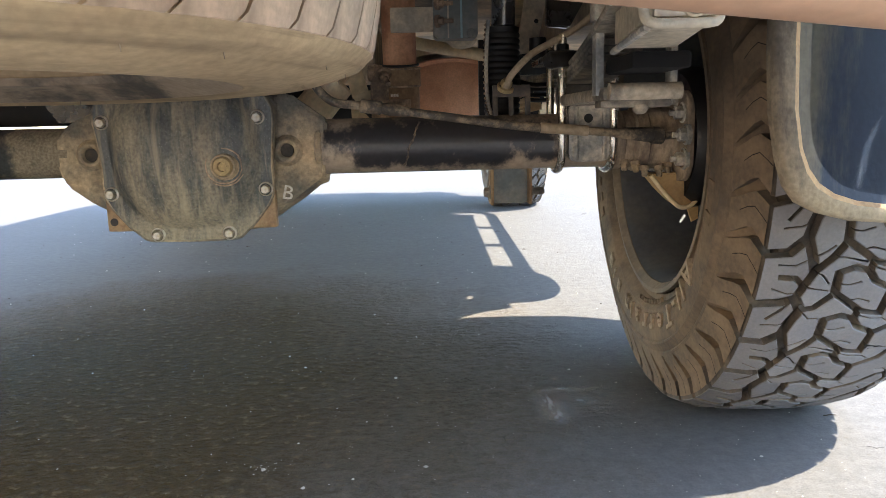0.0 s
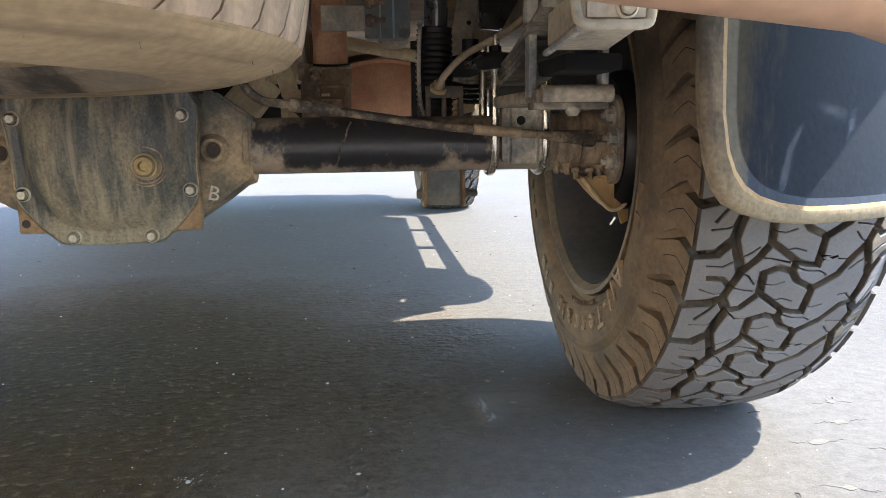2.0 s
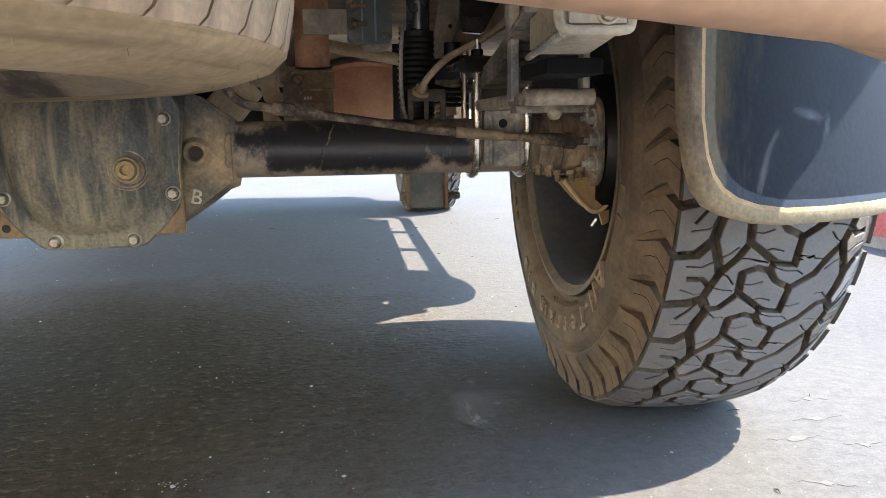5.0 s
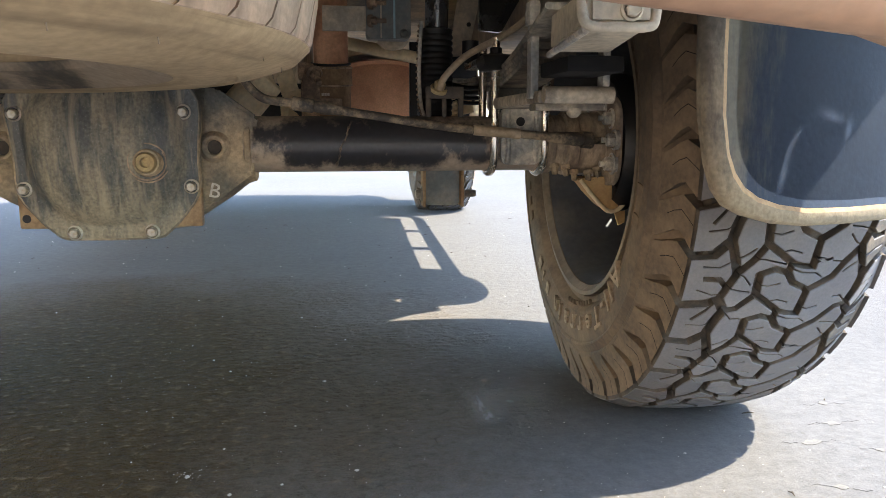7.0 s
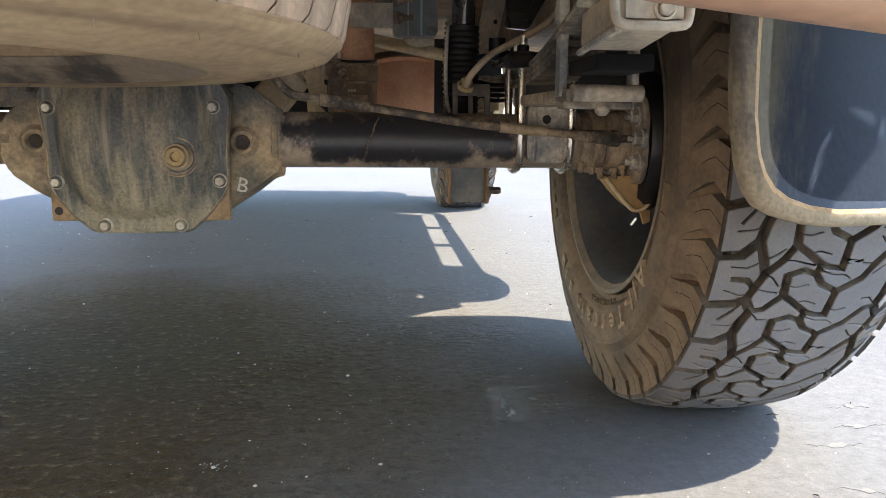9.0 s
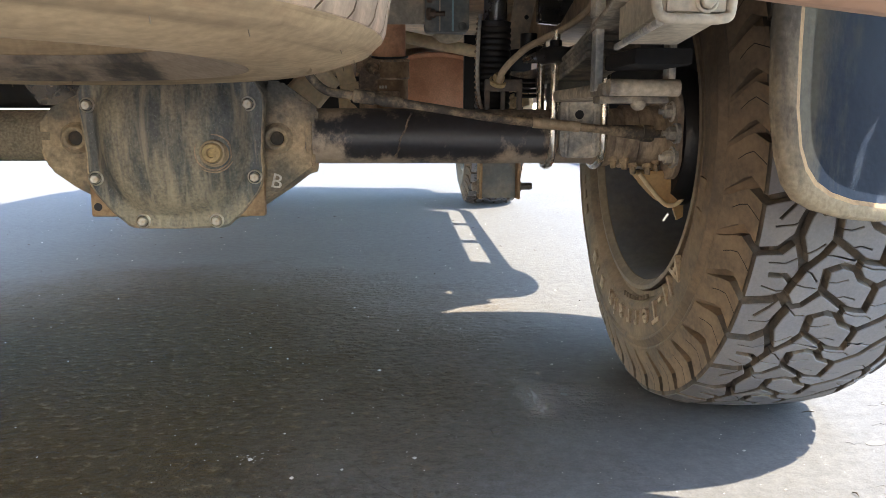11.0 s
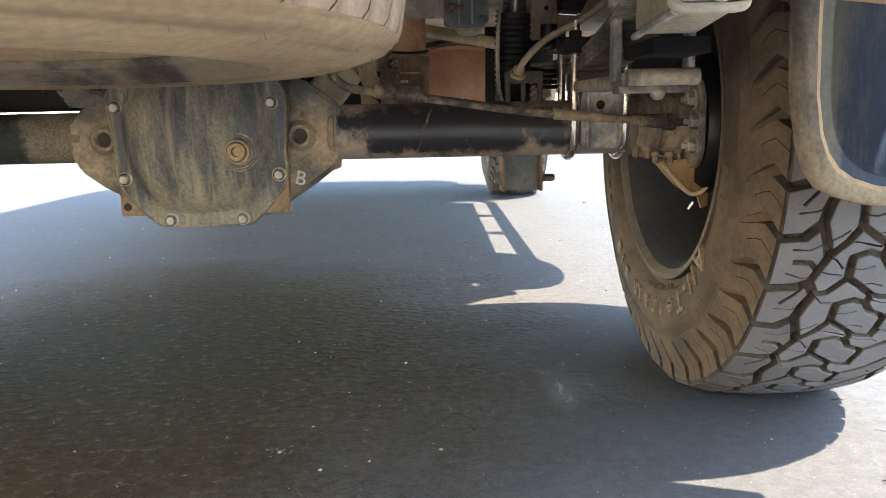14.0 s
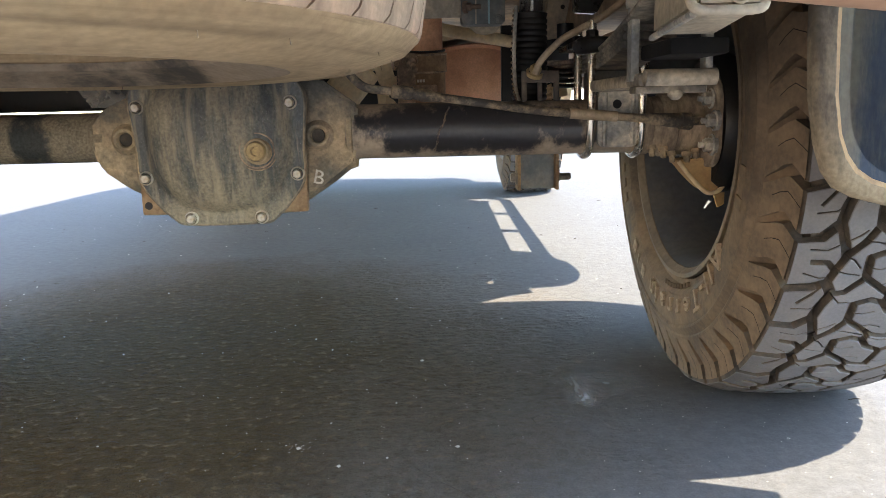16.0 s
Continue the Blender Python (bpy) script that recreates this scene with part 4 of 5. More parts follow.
# ---- rear suspension ----
def make_springs():
    sx, w = 0.4605, 0.064
    # leaves from the axle back to the shackle, each one shorter than the one above
    th = 0.0072
    for k, (y0, y1) in enumerate(((0.70, 2.05), (0.845, 1.8), (0.85, 1.65), (0.86, 1.55))):
        bm = bmesh.new()
        rows = []
        n = 24
        for i in range(n + 1):
            y = y0 + (y1 - y0) * i / n
            t = 1.12 - y
            z = 0.5145 - 0.0080 * k + 0.03 * t + 0.10 * t * t
            x0 = sx - 0.095 * max(t, 0.0)
            rows.append([bm.verts.new((x0 + x, y, z + dz)) for x, dz in ((-w / 2, 0.002), (-w / 2, th - 0.002), (-w / 2 + 0.002, th), (w / 2 - 0.002, th), (w / 2, th - 0.002), (w / 2, 0.002), (w / 2 - 0.002, 0), (-w / 2 + 0.002, 0))])
        for a, b in zip(rows, rows[1:]):
            for i in range(8):
                bm.faces.new((a[i], a[(i + 1) % 8], b[(i + 1) % 8], b[i]))
        bm.faces.new(rows[0])
        bm.faces.new(rows[-1][::-1])
        part("spring_leaf", bm, M_SPRING, truck, "dusty spring steel leaf")
    # thick lower overload leaf
    bm = bmesh.new()
    box(bm, (0.408, 0.80, 0.457), (0.462, 1.06, 0.473), 0.006)
    part("overload_leaf", bm, M_SPRING, truck, "thick dusty overload leaf")
    # clip round the pack
    bm = bmesh.new()
    box(bm, (0.4045, 0.818, 0.464), (0.4140, 0.838, 0.562), 0.0015)
    box(bm, (0.401, 0.815, 0.545), (0.4145, 0.838, 0.572), 0.004)
    clip = part("spring_clip", bm, M_SLATE, truck, "dusty steel spring clip with a sleeve")
    bm = bmesh.new()
    box(bm, (0.480, 0.79, 0.464), (0.4885, 0.81, 0.545), 0.002)
    part("clip_leg", bm, M_SLATE, clip)
    bm = bmesh.new()
    sweep(bm, [(0.412, 0.79, 0.467), (0.4125, 0.79, 0.467), (0.492, 0.79, 0.467), (0.4925, 0.79, 0.467)], [0.006, 0.0095, 0.0095, 0.007], 20)
    part("clip_sleeve", bm, M_SPRING, clip)
    bm = bmesh.new()
    box(bm, (0.406, 0.80, 0.450), (0.486, 0.83, 0.458), 0.002)
    lathe(bm, [(0, 0.009), (0.004, 0.0085), (0.008, 0.005), (0.009, 0)], (0.452, 0.805, 0.451), (0, -0.2, -1), 16)
    part("clip_base", bm, M_SPRING, clip)
    # pale box over the spring's rear end
    bm = bmesh.new()
    o = [(0.383, 0.55), (0.438, 0.55), (0.464, 0.72), (0.400, 0.72)]
    lo = [bm.verts.new((x, y, 0.5115 - 0.03 * (y - 0.55))) for x, y in o]
    hi = [bm.verts.new((x, y, 0.5415 + 0.02 * (y - 0.55))) for x, y in o]
    bm.faces.new(lo)
    bm.faces.new(hi[::-1])
    for i in range(4):
        bm.faces.new((lo[i], lo[(i + 1) % 4], hi[(i + 1) % 4], hi[i]))
    bmesh.ops.bevel(bm, geom=bm.edges[:], offset=0.004, segments=2, affect="EDGES")
    boxp = part("shackle_box", bm, M_PALEBOX, truck, "pale dusty steel spring shackle box")
    bm = bmesh.new()
    hex_bolt(bm, (0.418, 0.549, 0.523), (0, -1, 0), 0.006, 0.006)
    part("shackle_bolt", bm, M_PALEBOX, boxp)
    bm = bmesh.new()
    sweep(bm, curve_points([(0.378, 0.56, 0.560), (0.379, 0.552, 0.520), (0.386, 0.549, 0.5105), (0.41, 0.549, 0.5100), (0.431, 0.549, 0.5105), (0.439, 0.552, 0.518), (0.441, 0.556, 0.560)], 5), 0.0042, 10)
    part("box_lip", bm, M_PALEBOX, boxp, "worn rounded lip of the box")
    for x0, x1, z in ((0.384, 0.392, 0.5085),):
        bm = bmesh.new()
        sweep(bm, [(x0, 0.556, z), (x1 + 0.006, 0.716, z - 0.005)], 0.0035, 8)
        part("box_fold", bm, M_SLATE, boxp, "dark folded edge")
    bm = bmesh.new()
    box(bm, (0.418, 0.72, 0.487), (0.479, 0.83, 0.504), 0.004)
    part("spring_liner", bm, M_LINER, truck, "black rubber spring liner")
    # top plate and bump stop
    bm = bmesh.new()
    box(bm, (0.392, 1.078, 0.523), (0.53, 1.225, 0.533), 0.003)
    plate = part("spring_plate", bm, M_GLOSSBLACK, truck, "gloss black spring plate over the leaves")
    bm = bmesh.new()
    sweep(bm, [(0.394, 1.09, 0.522), (0.40, 1.085, 0.524), (0.432, 1.085, 0.527), (0.46, 1.09, 0.529)], [0.010, 0.013, 0.011, 0.006], 14)
    part("plate_lip", bm, M_GLOSSBLACK, plate)
    # U-bolts round the axle
    for x in (0.4195, 0.4975):
        pts = [(x, 1.096, 0.562), (x, 1.096, 0.45), (x, 1.097, 0.405)]
        for k in range(1, 12):
            a = math.pi * k / 12
            pts.append((x, AX_Y - 0.0515 * math.cos(a), 0.398 - 0.0385 * math.sin(a)))
        pts += [(x, 1.2015, 0.405), (x, 1.2015, 0.45), (x, 1.2015, 0.562)]
        bm = bmesh.new()
        sweep(bm, pts, 0.0065, 14)
        ub = part("u_bolt", bm, M_CHROME, truck, "bright zinc plated U-bolt round the axle")
        for y in (1.096, 1.2015):
            bm = bmesh.new()
            hex_bolt(bm, (x, y, 0.536), (0, 0, 1), 0.0092, 0.012)
            part("u_bolt_nut", bm, M_RUBBER, ub, "dark nut")
    # saddle under the spring
    bm = bmesh.new()
    prism(bm, rounded(0.064, 0.088, 0.012, 0.462, 0.418), "xz", 1.098, 1.118)
    bmesh.ops.bevel(bm, geom=bm.edges[:], offset=0.003, segments=2, affect="EDGES")
    saddle = part("spring_saddle", bm, M_SLATE, truck, "dusty pressed steel spring saddle with a hole")
    bm = bmesh.new()
    lathe(bm, [(0, 0), (0.0006, 0.0068)], (0.459, 1.0973, 0.439), (0, -1, 0), 18)
    part("saddle_hole", bm, M_RUBBER, saddle)
    for x in (0.4405, 0.4835):
        bm = bmesh.new()
        sweep(bm, [(x, 1.0985, 0.456), (x, 1.0965, 0.44), (x, 1.0965, 0.39), (x, 1.0985, 0.377)], 0.004, 8)
        part("saddle_rib", bm, M_SLATE, saddle)
    bm = bmesh.new()
    box(bm, (0.428, 1.11, 0.44), (0.497, 1.20, 0.49), 0.004)
    part("spring_perch", bm, M_CAST, truck)


make_springs()


def make_shock():
    top, low = Vector((0.352, 1.235, 0.80)), Vector((0.345, 1.245, 0.44))
    d = (top - low).normalized()
    bm = bmesh.new()
    prof = [(0.0, 0.024)]
    s = 0.0
    while s < 0.142:
        w = 0.0268 + 0.0030 * min(1.0, (0.15 - s) / 0.10)
        prof += [(s, w - 0.0018), (s + 0.0025, w), (s + 0.0065, w), (s + 0.0088, w - 0.0018)]
        s += 0.0095
    prof += [(0.150, 0.027), (0.152, 0.022), (0.152, 0.0)]
    lathe(bm, [(0, 0)] + prof, low, d, 36)
    boot = part("bellows_boot", bm, M_RUBBER, truck, "black rubber bellows boot of the shock absorber")
    bm = bmesh.new()
    lathe(bm, [(0.148, 0.0), (0.148, 0.0195), (0.36, 0.0195), (0.36, 0.0)], low, d, 30)
    part("shock_body", bm, M_SHOCK, truck, "glossy dark shock absorber tube")
    bm = bmesh.new()
    for k in range(6):
        z = 0.446 + 0.0078 * k
        sweep(bm, curve_points([(0.366, 1.262, z), (0.380, 1.255, z + 0.002), (0.3845, 1.262, z + 0.004)], 4), 0.0026, 8)
    part("coil_strap", bm, M_SHIELD, truck, "pale ribbed strap beside the shock boot")
    bm = bmesh.new()
    strap = [(0.3215, 1.222, 0.600), (0.3180, 1.218, 0.560), (0.3165, 1.216, 0.510), (0.3190, 1.216, 0.468), (0.3260, 1.216, 0.444)]
    sweep(bm, curve_points(strap, 5), 0.0034, 10)
    cord = part("boot_cord", bm, M_SLATE, truck, "grey cord with a beaded edge beside the shock boot")
    bm = bmesh.new()
    for p in curve_points(strap, 5)[1:-1]:
        bmesh.ops.create_icosphere(bm, subdivisions=1, radius=0.0026, matrix=Matrix.Translation(p + Vector((-0.0036, 0.0, 0.0))))
    tagged(part("cord_bead", bm, M_CLAMP, cord), kind="stuff")
    # hose block
    bm = bmesh.new()
    box(bm, (0.318, 1.125, 0.474), (0.376, 1.135, 0.492), 0.002)
    box(bm, (0.318, 1.125, 0.446), (0.326, 1.135, 0.476), 0.002)
    box(bm, (0.368, 1.125, 0.446), (0.376, 1.135, 0.476), 0.002)
    box(bm, (0.343, 1.127, 0.446), (0.35, 1.135, 0.476), 0.002)
    block = part("hose_bracket", bm, M_SPARERIM, truck, "dark steel bracket for the brake hose")
    bm = bmesh.new()
    hex_bolt(bm, (0.338, 1.128, 0.489), (0.15, -0.55, 0.8), 0.009, 0.012)
    part("hose_nut", bm, M_BRASS, block)
    bm = bmesh.new()
    pts = curve_points([(0.338, 1.12, 0.487), (0.343, 1.115, 0.502), (0.356, 1.11, 0.518), (0.376, 1.105, 0.536), (0.40, 1.10, 0.549), (0.436, 1.09, 0.568), (0.460, 1.08, 0.588), (0.468, 1.07, 0.612), (0.464, 1.06, 0.68)], 6)
    sweep(bm, pts, 0.0051, 14)
    part("brake_hose", bm, M_HOSE, truck, "dusty tan brake hose")
    # bracket with bolt below the axle
    bm = bmesh.new()
    box(bm, (0.321, 1.205, 0.299), (0.326, 1.245, 0.40), 0.0015)
    box(bm, (0.385, 1.205, 0.299), (0.390, 1.245, 0.40), 0.0015)
    box(bm, (0.324, 1.238, 0.302), (0.388, 1.246, 0.40), 0.0015)
    mount = part("shock_mount", bm, M_RUSTCAST, truck, "rust brown shock mount bracket under the axle")
    bm = bmesh.new()
    prism(bm, rounded(0.058, 0.09, 0.006, 0.3555, 0.345), "xz", 1.226, 1.236)
    part("mount_plate", bm, M_BRACKET, mount)
    for x, ax, ln, r in ((0.321, -1, 0.011, 0.0085), (0.390, 1, 0.022, 0.0065)):
        bm = bmesh.new()
        hex_bolt(bm, (x, 1.22, 0.32), (ax, 0, 0), r, ln)
        part("mount_bolt", bm, M_SPRING, mount)


make_shock()


def make_cable():
    pts = [(0.052, 1.075, 0.505), (0.062, 1.06, 0.488), (0.082, 1.055, 0.471), (0.108, 1.055, 0.466), (0.132, 1.056, 0.463), (0.16, 1.057, 0.459), (0.20, 1.058, 0.4525), (0.25, 1.06, 0.445), (0.331, 1.06, 0.4325), (0.414, 1.06, 0.4235), (0.455, 1.062, 0.4205), (0.51, 1.066, 0.4155)]
    bm = bmesh.new()
    sweep(bm, curve_points(pts, 6), 0.0062, 14)
    cable = part("brake_cable", bm, M_CABLE, truck, "dusty parking brake cable along the axle")
    bm = bmesh.new()
    sweep(bm, [(0.120, 1.056, 0.4645), (0.122, 1.056, 0.4642), (0.150, 1.056, 0.4605), (0.152, 1.056, 0.460), (0.165, 1.057, 0.458), (0.19, 1.0575, 0.454)], [0.007, 0.0098, 0.0098, 0.0075, 0.0095, 0.007], 16)
    part("cable_ferrule", bm, M_CABLE, cable)
    bm = bmesh.new()
    sweep(bm, [(0.38, 1.06, 0.427), (0.381, 1.06, 0.427), (0.45, 1.062, 0.421), (0.451, 1.062, 0.421)], [0.006, 0.0078, 0.0078, 0.006], 14)
    part("cable_sleeve", bm, M_HOSE, cable)
    bm = bmesh.new()
    sweep(bm, [(0.49, 1.065, 0.417), (0.505, 1.066, 0.416), (0.535, 1.068, 0.4135), (0.546, 1.069, 0.4125), (0.547, 1.069, 0.4125), (0.562, 1.07, 0.411), (0.564, 1.07, 0.411), (0.565, 1.07, 0.411), (0.597, 1.08, 0.4105)], [0.0065, 0.0085, 0.0105, 0.0105, 0.0125, 0.0125, 0.011, 0.0058, 0.0058], 16)
    part("cable_boot", bm, M_CABLE, cable, "dusty rubber cable boot")


make_cable()


# ---- exhaust, frame and the rest under the floor ----
def make_exhaust():
    bm = bmesh.new()
    lathe(bm, [(0, 0), (0, 0.034), (0.085, 0.034), (0.095, 0.031), (0.26, 0.0315), (0.26, 0)], (0.172, 1.40, 0.44), (0.0, -0.06, 1), 32)
    pipe = part("exhaust_pipe", bm, M_RUST, truck, "rust orange exhaust pipe with a clamp")
    bm = bmesh.new()
    lathe(bm, [(0.0, 0.0345), (0.004, 0.0352), (0.066, 0.0352), (0.0665, 0.0372), (0.070, 0.0382), (0.097, 0.0378), (0.101, 0.0362), (0.101, 0.033)], (0.172, 1.40, 0.44), (0.0, -0.06, 1), 32)
    part("pipe_clamp", bm, M_RUSTCAST, pipe, "dark rust brown sleeve with a clamped collar")
    bm = bmesh.new()
    sweep(bm, [(0.138 + 0.0345 * (1 - math.cos(a)) - 0.001, 1.394 - 0.0365 * math.sin(a), 0.545 - 0.006 * math.sin(a)) for a in (math.pi * k / 14 for k in range(15))], 0.0025, 8)
    part("clamp_wire", bm, M_RUBBER, pipe)
    bm = bmesh.new()
    sweep(bm, [(0.137, 1.385, 0.44), (0.134, 1.38, 0.50), (0.138, 1.385, 0.542)], [0.018, 0.016, 0.012], 16)
    box(bm, (0.112, 1.38, 0.515), (0.135, 1.41, 0.546), 0.006)
    box(bm, (0.148, 1.354, 0.462), (0.191, 1.366, 0.481), 0.003)
    part("clamp_lug", bm, M_CLAMP, pipe, "dark brown clamp ear")
    for z, r in ((0.507, 0.0018), (0.538, 0.0022)):
        bm = bmesh.new()
        sweep(bm, [(0.172 + 0.0370 * math.cos(a), 1.396 - 0.0378 * math.sin(a), z - 0.004 * math.sin(a)) for a in (math.pi * (k / 12 * 1.16 - 0.08) for k in range(13))], r, 10)
        part("clamp_ring", bm, M_CLAMP, pipe, "dark brown ring of the clamp")
    bm = bmesh.new()
    hex_bolt(bm, (0.143, 1.357, 0.524), (0.35, -1, -0.7), 0.0098, 0.010)
    sweep(bm, [(0.143, 1.357, 0.524), (0.152, 1.333, 0.507)], 0.0048, 12)
    part("clamp_bolt", bm, M_CLAMP, pipe, "rusty clamp bolt with a nut")
    bm = bmesh.new()
    prism(bm, [(0.118, 0.44), (0.118, 0.512), (0.126, 0.528), (0.146, 0.530), (0.152, 0.520), (0.150, 0.44)], "xz", 1.362, 1.376)
    bmesh.ops.bevel(bm, geom=bm.edges[:], offset=0.004, segments=2, affect="EDGES")
    part("clamp_plate", bm, M_CLAMP, pipe, "dark brown clamp plate")
    bm = bmesh.new()
    for k in range(3):
        box(bm, (0.1545 + 0.0050 * k, 1.3600, 0.4860), (0.1585 + 0.0050 * k, 1.3660, 0.4910), 0)
    part("stamped_mark", bm, M_MARK, pipe)
    bm = bmesh.new()
    c = (0.292, 1.86, 0.475)
    prof = [(0.0, 0.0), (0.004, 0.08), (0.008, 0.108), (0.0, 0.1155), (0.004, 0.119), (0.02, 0.119), (0.55, 0.119), (0.55, 0.0)]
    lathe(bm, prof, c, (0, 1, 0), 56)
    oval = Matrix.Translation(c) @ Matrix.Diagonal((1.65, 1, 1, 1)) @ Matrix.Translation([-q for q in c])
    bmesh.ops.transform(bm, matrix=oval, verts=bm.verts)
    part("muffler", bm, M_MUFFLER, truck, "oval rust orange muffler")
    bm = bmesh.new()
    lathe(bm, [(0.03, 0.135), (0.03, 0.150), (0.6, 0.150), (0.6, 0.147), (0.035, 0.147), (0.035, 0.135)], c, (0, 1, 0), 56)
    bmesh.ops.transform(bm, matrix=oval, verts=bm.verts)
    part("heat_shield", bm, M_SHIELD, truck, "dusty aluminium heat shield over the muffler")
    # bright shields beside the differential
    bm = bmesh.new()
    sweep(bm, [(0.012, 1.31, 0.455), (0.016, 1.31, 0.460), (0.062, 1.315, 0.512), (0.066, 1.315, 0.516)], [0.030, 0.034, 0.032, 0.028], 24)
    part("heat_shield", bm, M_SHIELD, truck, "pale rolled heat shield tube")
    bm = bmesh.new()
    sweep(bm, [(0.015, 1.35, 0.565), (0.066, 1.36, 0.508)], [0.026, 0.029], 24)
    part("heat_shield", bm, M_SHIELD, truck, "pale rolled heat shield tube")
    for outline, y in (([(0.070, 0.53), (0.098, 0.545), (0.115, 0.49), (0.082, 0.485)], 1.40), ([(0.082, 0.49), (0.118, 0.50), (0.118, 0.476), (0.100, 0.465)], 1.385), ([(0.078, 0.47), (0.098, 0.475), (0.106, 0.435), (0.080, 0.435)], 1.395), ([(0.100, 0.462), (0.112, 0.455), (0.128, 0.436), (0.096, 0.436)], 1.30)):
        bm = bmesh.new()
        prism(bm, outline, "xz", y, y + 0.004)
        bmesh.ops.rotate(bm, cent=(outline[0][0], y, outline[0][1]), matrix=Matrix.Rotation(radians(random.uniform(-25, 25)), 3, "Z"), verts=bm.verts)
        part("shield_fold", bm, M_SHIELD, truck, "folded pale heat shield plate", smooth=False)


make_exhaust()


def make_frame():
    # box rails above the springs, and the tan rail piece that slants by the shock
    bm = bmesh.new()
    o = [(0.383, 0.555), (0.419, 0.560), (0.470, 0.80), (0.425, 0.80)]
    prism(bm, o, "xz", 1.345, 1.365)
    bmesh.ops.bevel(bm, geom=bm.edges[:], offset=0.003, segments=2, affect="EDGES")
    part("rail_brace", bm, M_FRAME, truck, "dusty grey steel frame brace")
    bm = bmesh.new()
    lathe(bm, [(0, 0), (0.0006, 0.004)], (0.419, 1.3447, 0.612), (0, -1, 0), 14)
    part("brace_hole", bm, M_RUBBER, truck)
    for x0, x1 in ((0.505, 0.60), (-0.74, -0.645)):
        bm = bmesh.new()
        box(bm, (x0, 0.35, 0.60), (x1, 4.6, 0.72), 0.006)
        part("frame_rail", bm, M_UNDER, truck, "dark frame rail")
    bm = bmesh.new()
    prism(bm, [(0.427, 0.595), (0.466, 0.592), (0.505, 0.66), (0.505, 0.75), (0.427, 0.75)], "xz", 1.28, 1.30)
    bmesh.ops.bevel(bm, geom=bm.edges[:], offset=0.003, segments=2, affect="EDGES")
    part("frame_gusset", bm, M_GLOSSBLACK, truck, "black frame gusset")
    bm = bmesh.new()
    lathe(bm, [(0, 0.0), (0, 0.010), (0.008, 0.014), (0.036, 0.014), (0.036, 0)], (0.405, 1.24, 0.536), (0, 0, 1), 20)
    part("bump_stop", bm, M_RUBBER, truck, "black rubber bump stop")
    bm = bmesh.new()
    for k in range(4):
        pts = [(0.384, 1.31, 0.505 - 0.009 * k), (0.41, 1.30, 0.499 - 0.009 * k), (0.44, 1.30, 0.500 - 0.009 * k)]
        sweep(bm, curve_points(pts, 5), 0.0036, 8)
    part("coiled_line", bm, M_RUBBER, truck, "black coiled brake line")
    bm = bmesh.new()
    pts = [(0.382, 1.305, 0.522), (0.380, 1.30, 0.508), (0.392, 1.295, 0.490), (0.405, 1.295, 0.487)]
    sweep(bm, curve_points(pts, 5), 0.003, 8)
    part("line_clip", bm, M_RUBBER, truck)
    bm = bmesh.new()
    box(bm, (0.384, 1.36, 0.452), (0.43, 1.37, 0.482), 0.002, Euler((0, -0.2, 0)))
    box(bm, (0.388, 1.355, 0.460), (0.41, 1.36, 0.50), 0.002, Euler((0, 0.5, 0)))
    part("bright_bracket", bm, M_SHIELD, truck, "pale dusty bracket behind the U-bolts")
    # slate bracket with bolts, strap across to the pipe, silver cup
    bm = bmesh.new()
    prism(bm, rounded(0.076, 0.13, 0.008, 0.272, 0.644), "xz", 1.29, 1.33)
    bmesh.ops.bevel(bm, geom=bm.edges[:], offset=0.002, segments=1, affect="EDGES")
    br = part("hanger_bracket", bm, M_BRACKET, truck, "slate grey hanger bracket with bolts and a pale blue line")
    bm = bmesh.new()
    box(bm, (0.280, 1.2875, 0.58), (0.2835, 1.2885, 0.70), 0)
    part("blue_line", bm, M_BLUE, br)
    for z in (0.608, 0.637):
        bm = bmesh.new()
        hex_bolt(bm, (0.243, 1.288, z), (0.9, -0.45, 0), 0.007, 0.010)
        sweep(bm, [(0.245, 1.287, z), (0.268, 1.284, z)], 0.004, 10)
        part("bracket_bolt", bm, M_CLAMP, br)
    bm = bmesh.new()
    hex_bolt(bm, (0.298, 1.289, 0.588), (0, -1, 0), 0.005, 0.004)
    part("bracket_rivet", bm, M_BRACKET, br)
    bm = bmesh.new()
    box(bm, (0.258, 1.2865, 0.58), (0.2605, 1.2885, 0.70), 0)
    part("bracket_fold", bm, M_FRAME, br)
    bm = bmesh.new()
    box(bm, (0.160, 1.30, 0.592), (0.238, 1.306, 0.634), 0.002)
    part("hanger_strap", bm, M_FRAME, truck, "dusty steel exhaust hanger strap")
    bm = bmesh.new()
    lathe(bm, [(0, 0.0), (0.004, 0.02), (0.016, 0.034), (0.04, 0.036)], (0.303, 1.66, 0.594), (0, 0, 1), 30)
    part("silver_cup", bm, M_PALEBOX, truck, "pale metal cup under the tank")
    bm = bmesh.new()
    sweep(bm, [(0.18, 1.72, 0.62), (0.27, 1.70, 0.60), (0.36, 1.72, 0.585), (0.42, 1.75, 0.58)], 0.014, 12)
    part("cross_pipe", bm, M_SHIELD, truck, "dusty cross pipe")
    # dark plates over the left axle tube
    bm = bmesh.new()
    prism(bm, [(-0.385, 0.452), (-0.29, 0.449), (-0.27, 0.50), (-0.27, 0.56), (-0.46, 0.56)], "xz", 1.225, 1.235)
    part("side_bracket", bm, M_GLOSSBLACK, truck, "black bracket over the axle")
    bm = bmesh.new()
    box(bm, (-0.95, 1.30, 0.4475), (-0.33, 1.40, 0.50), 0.004)
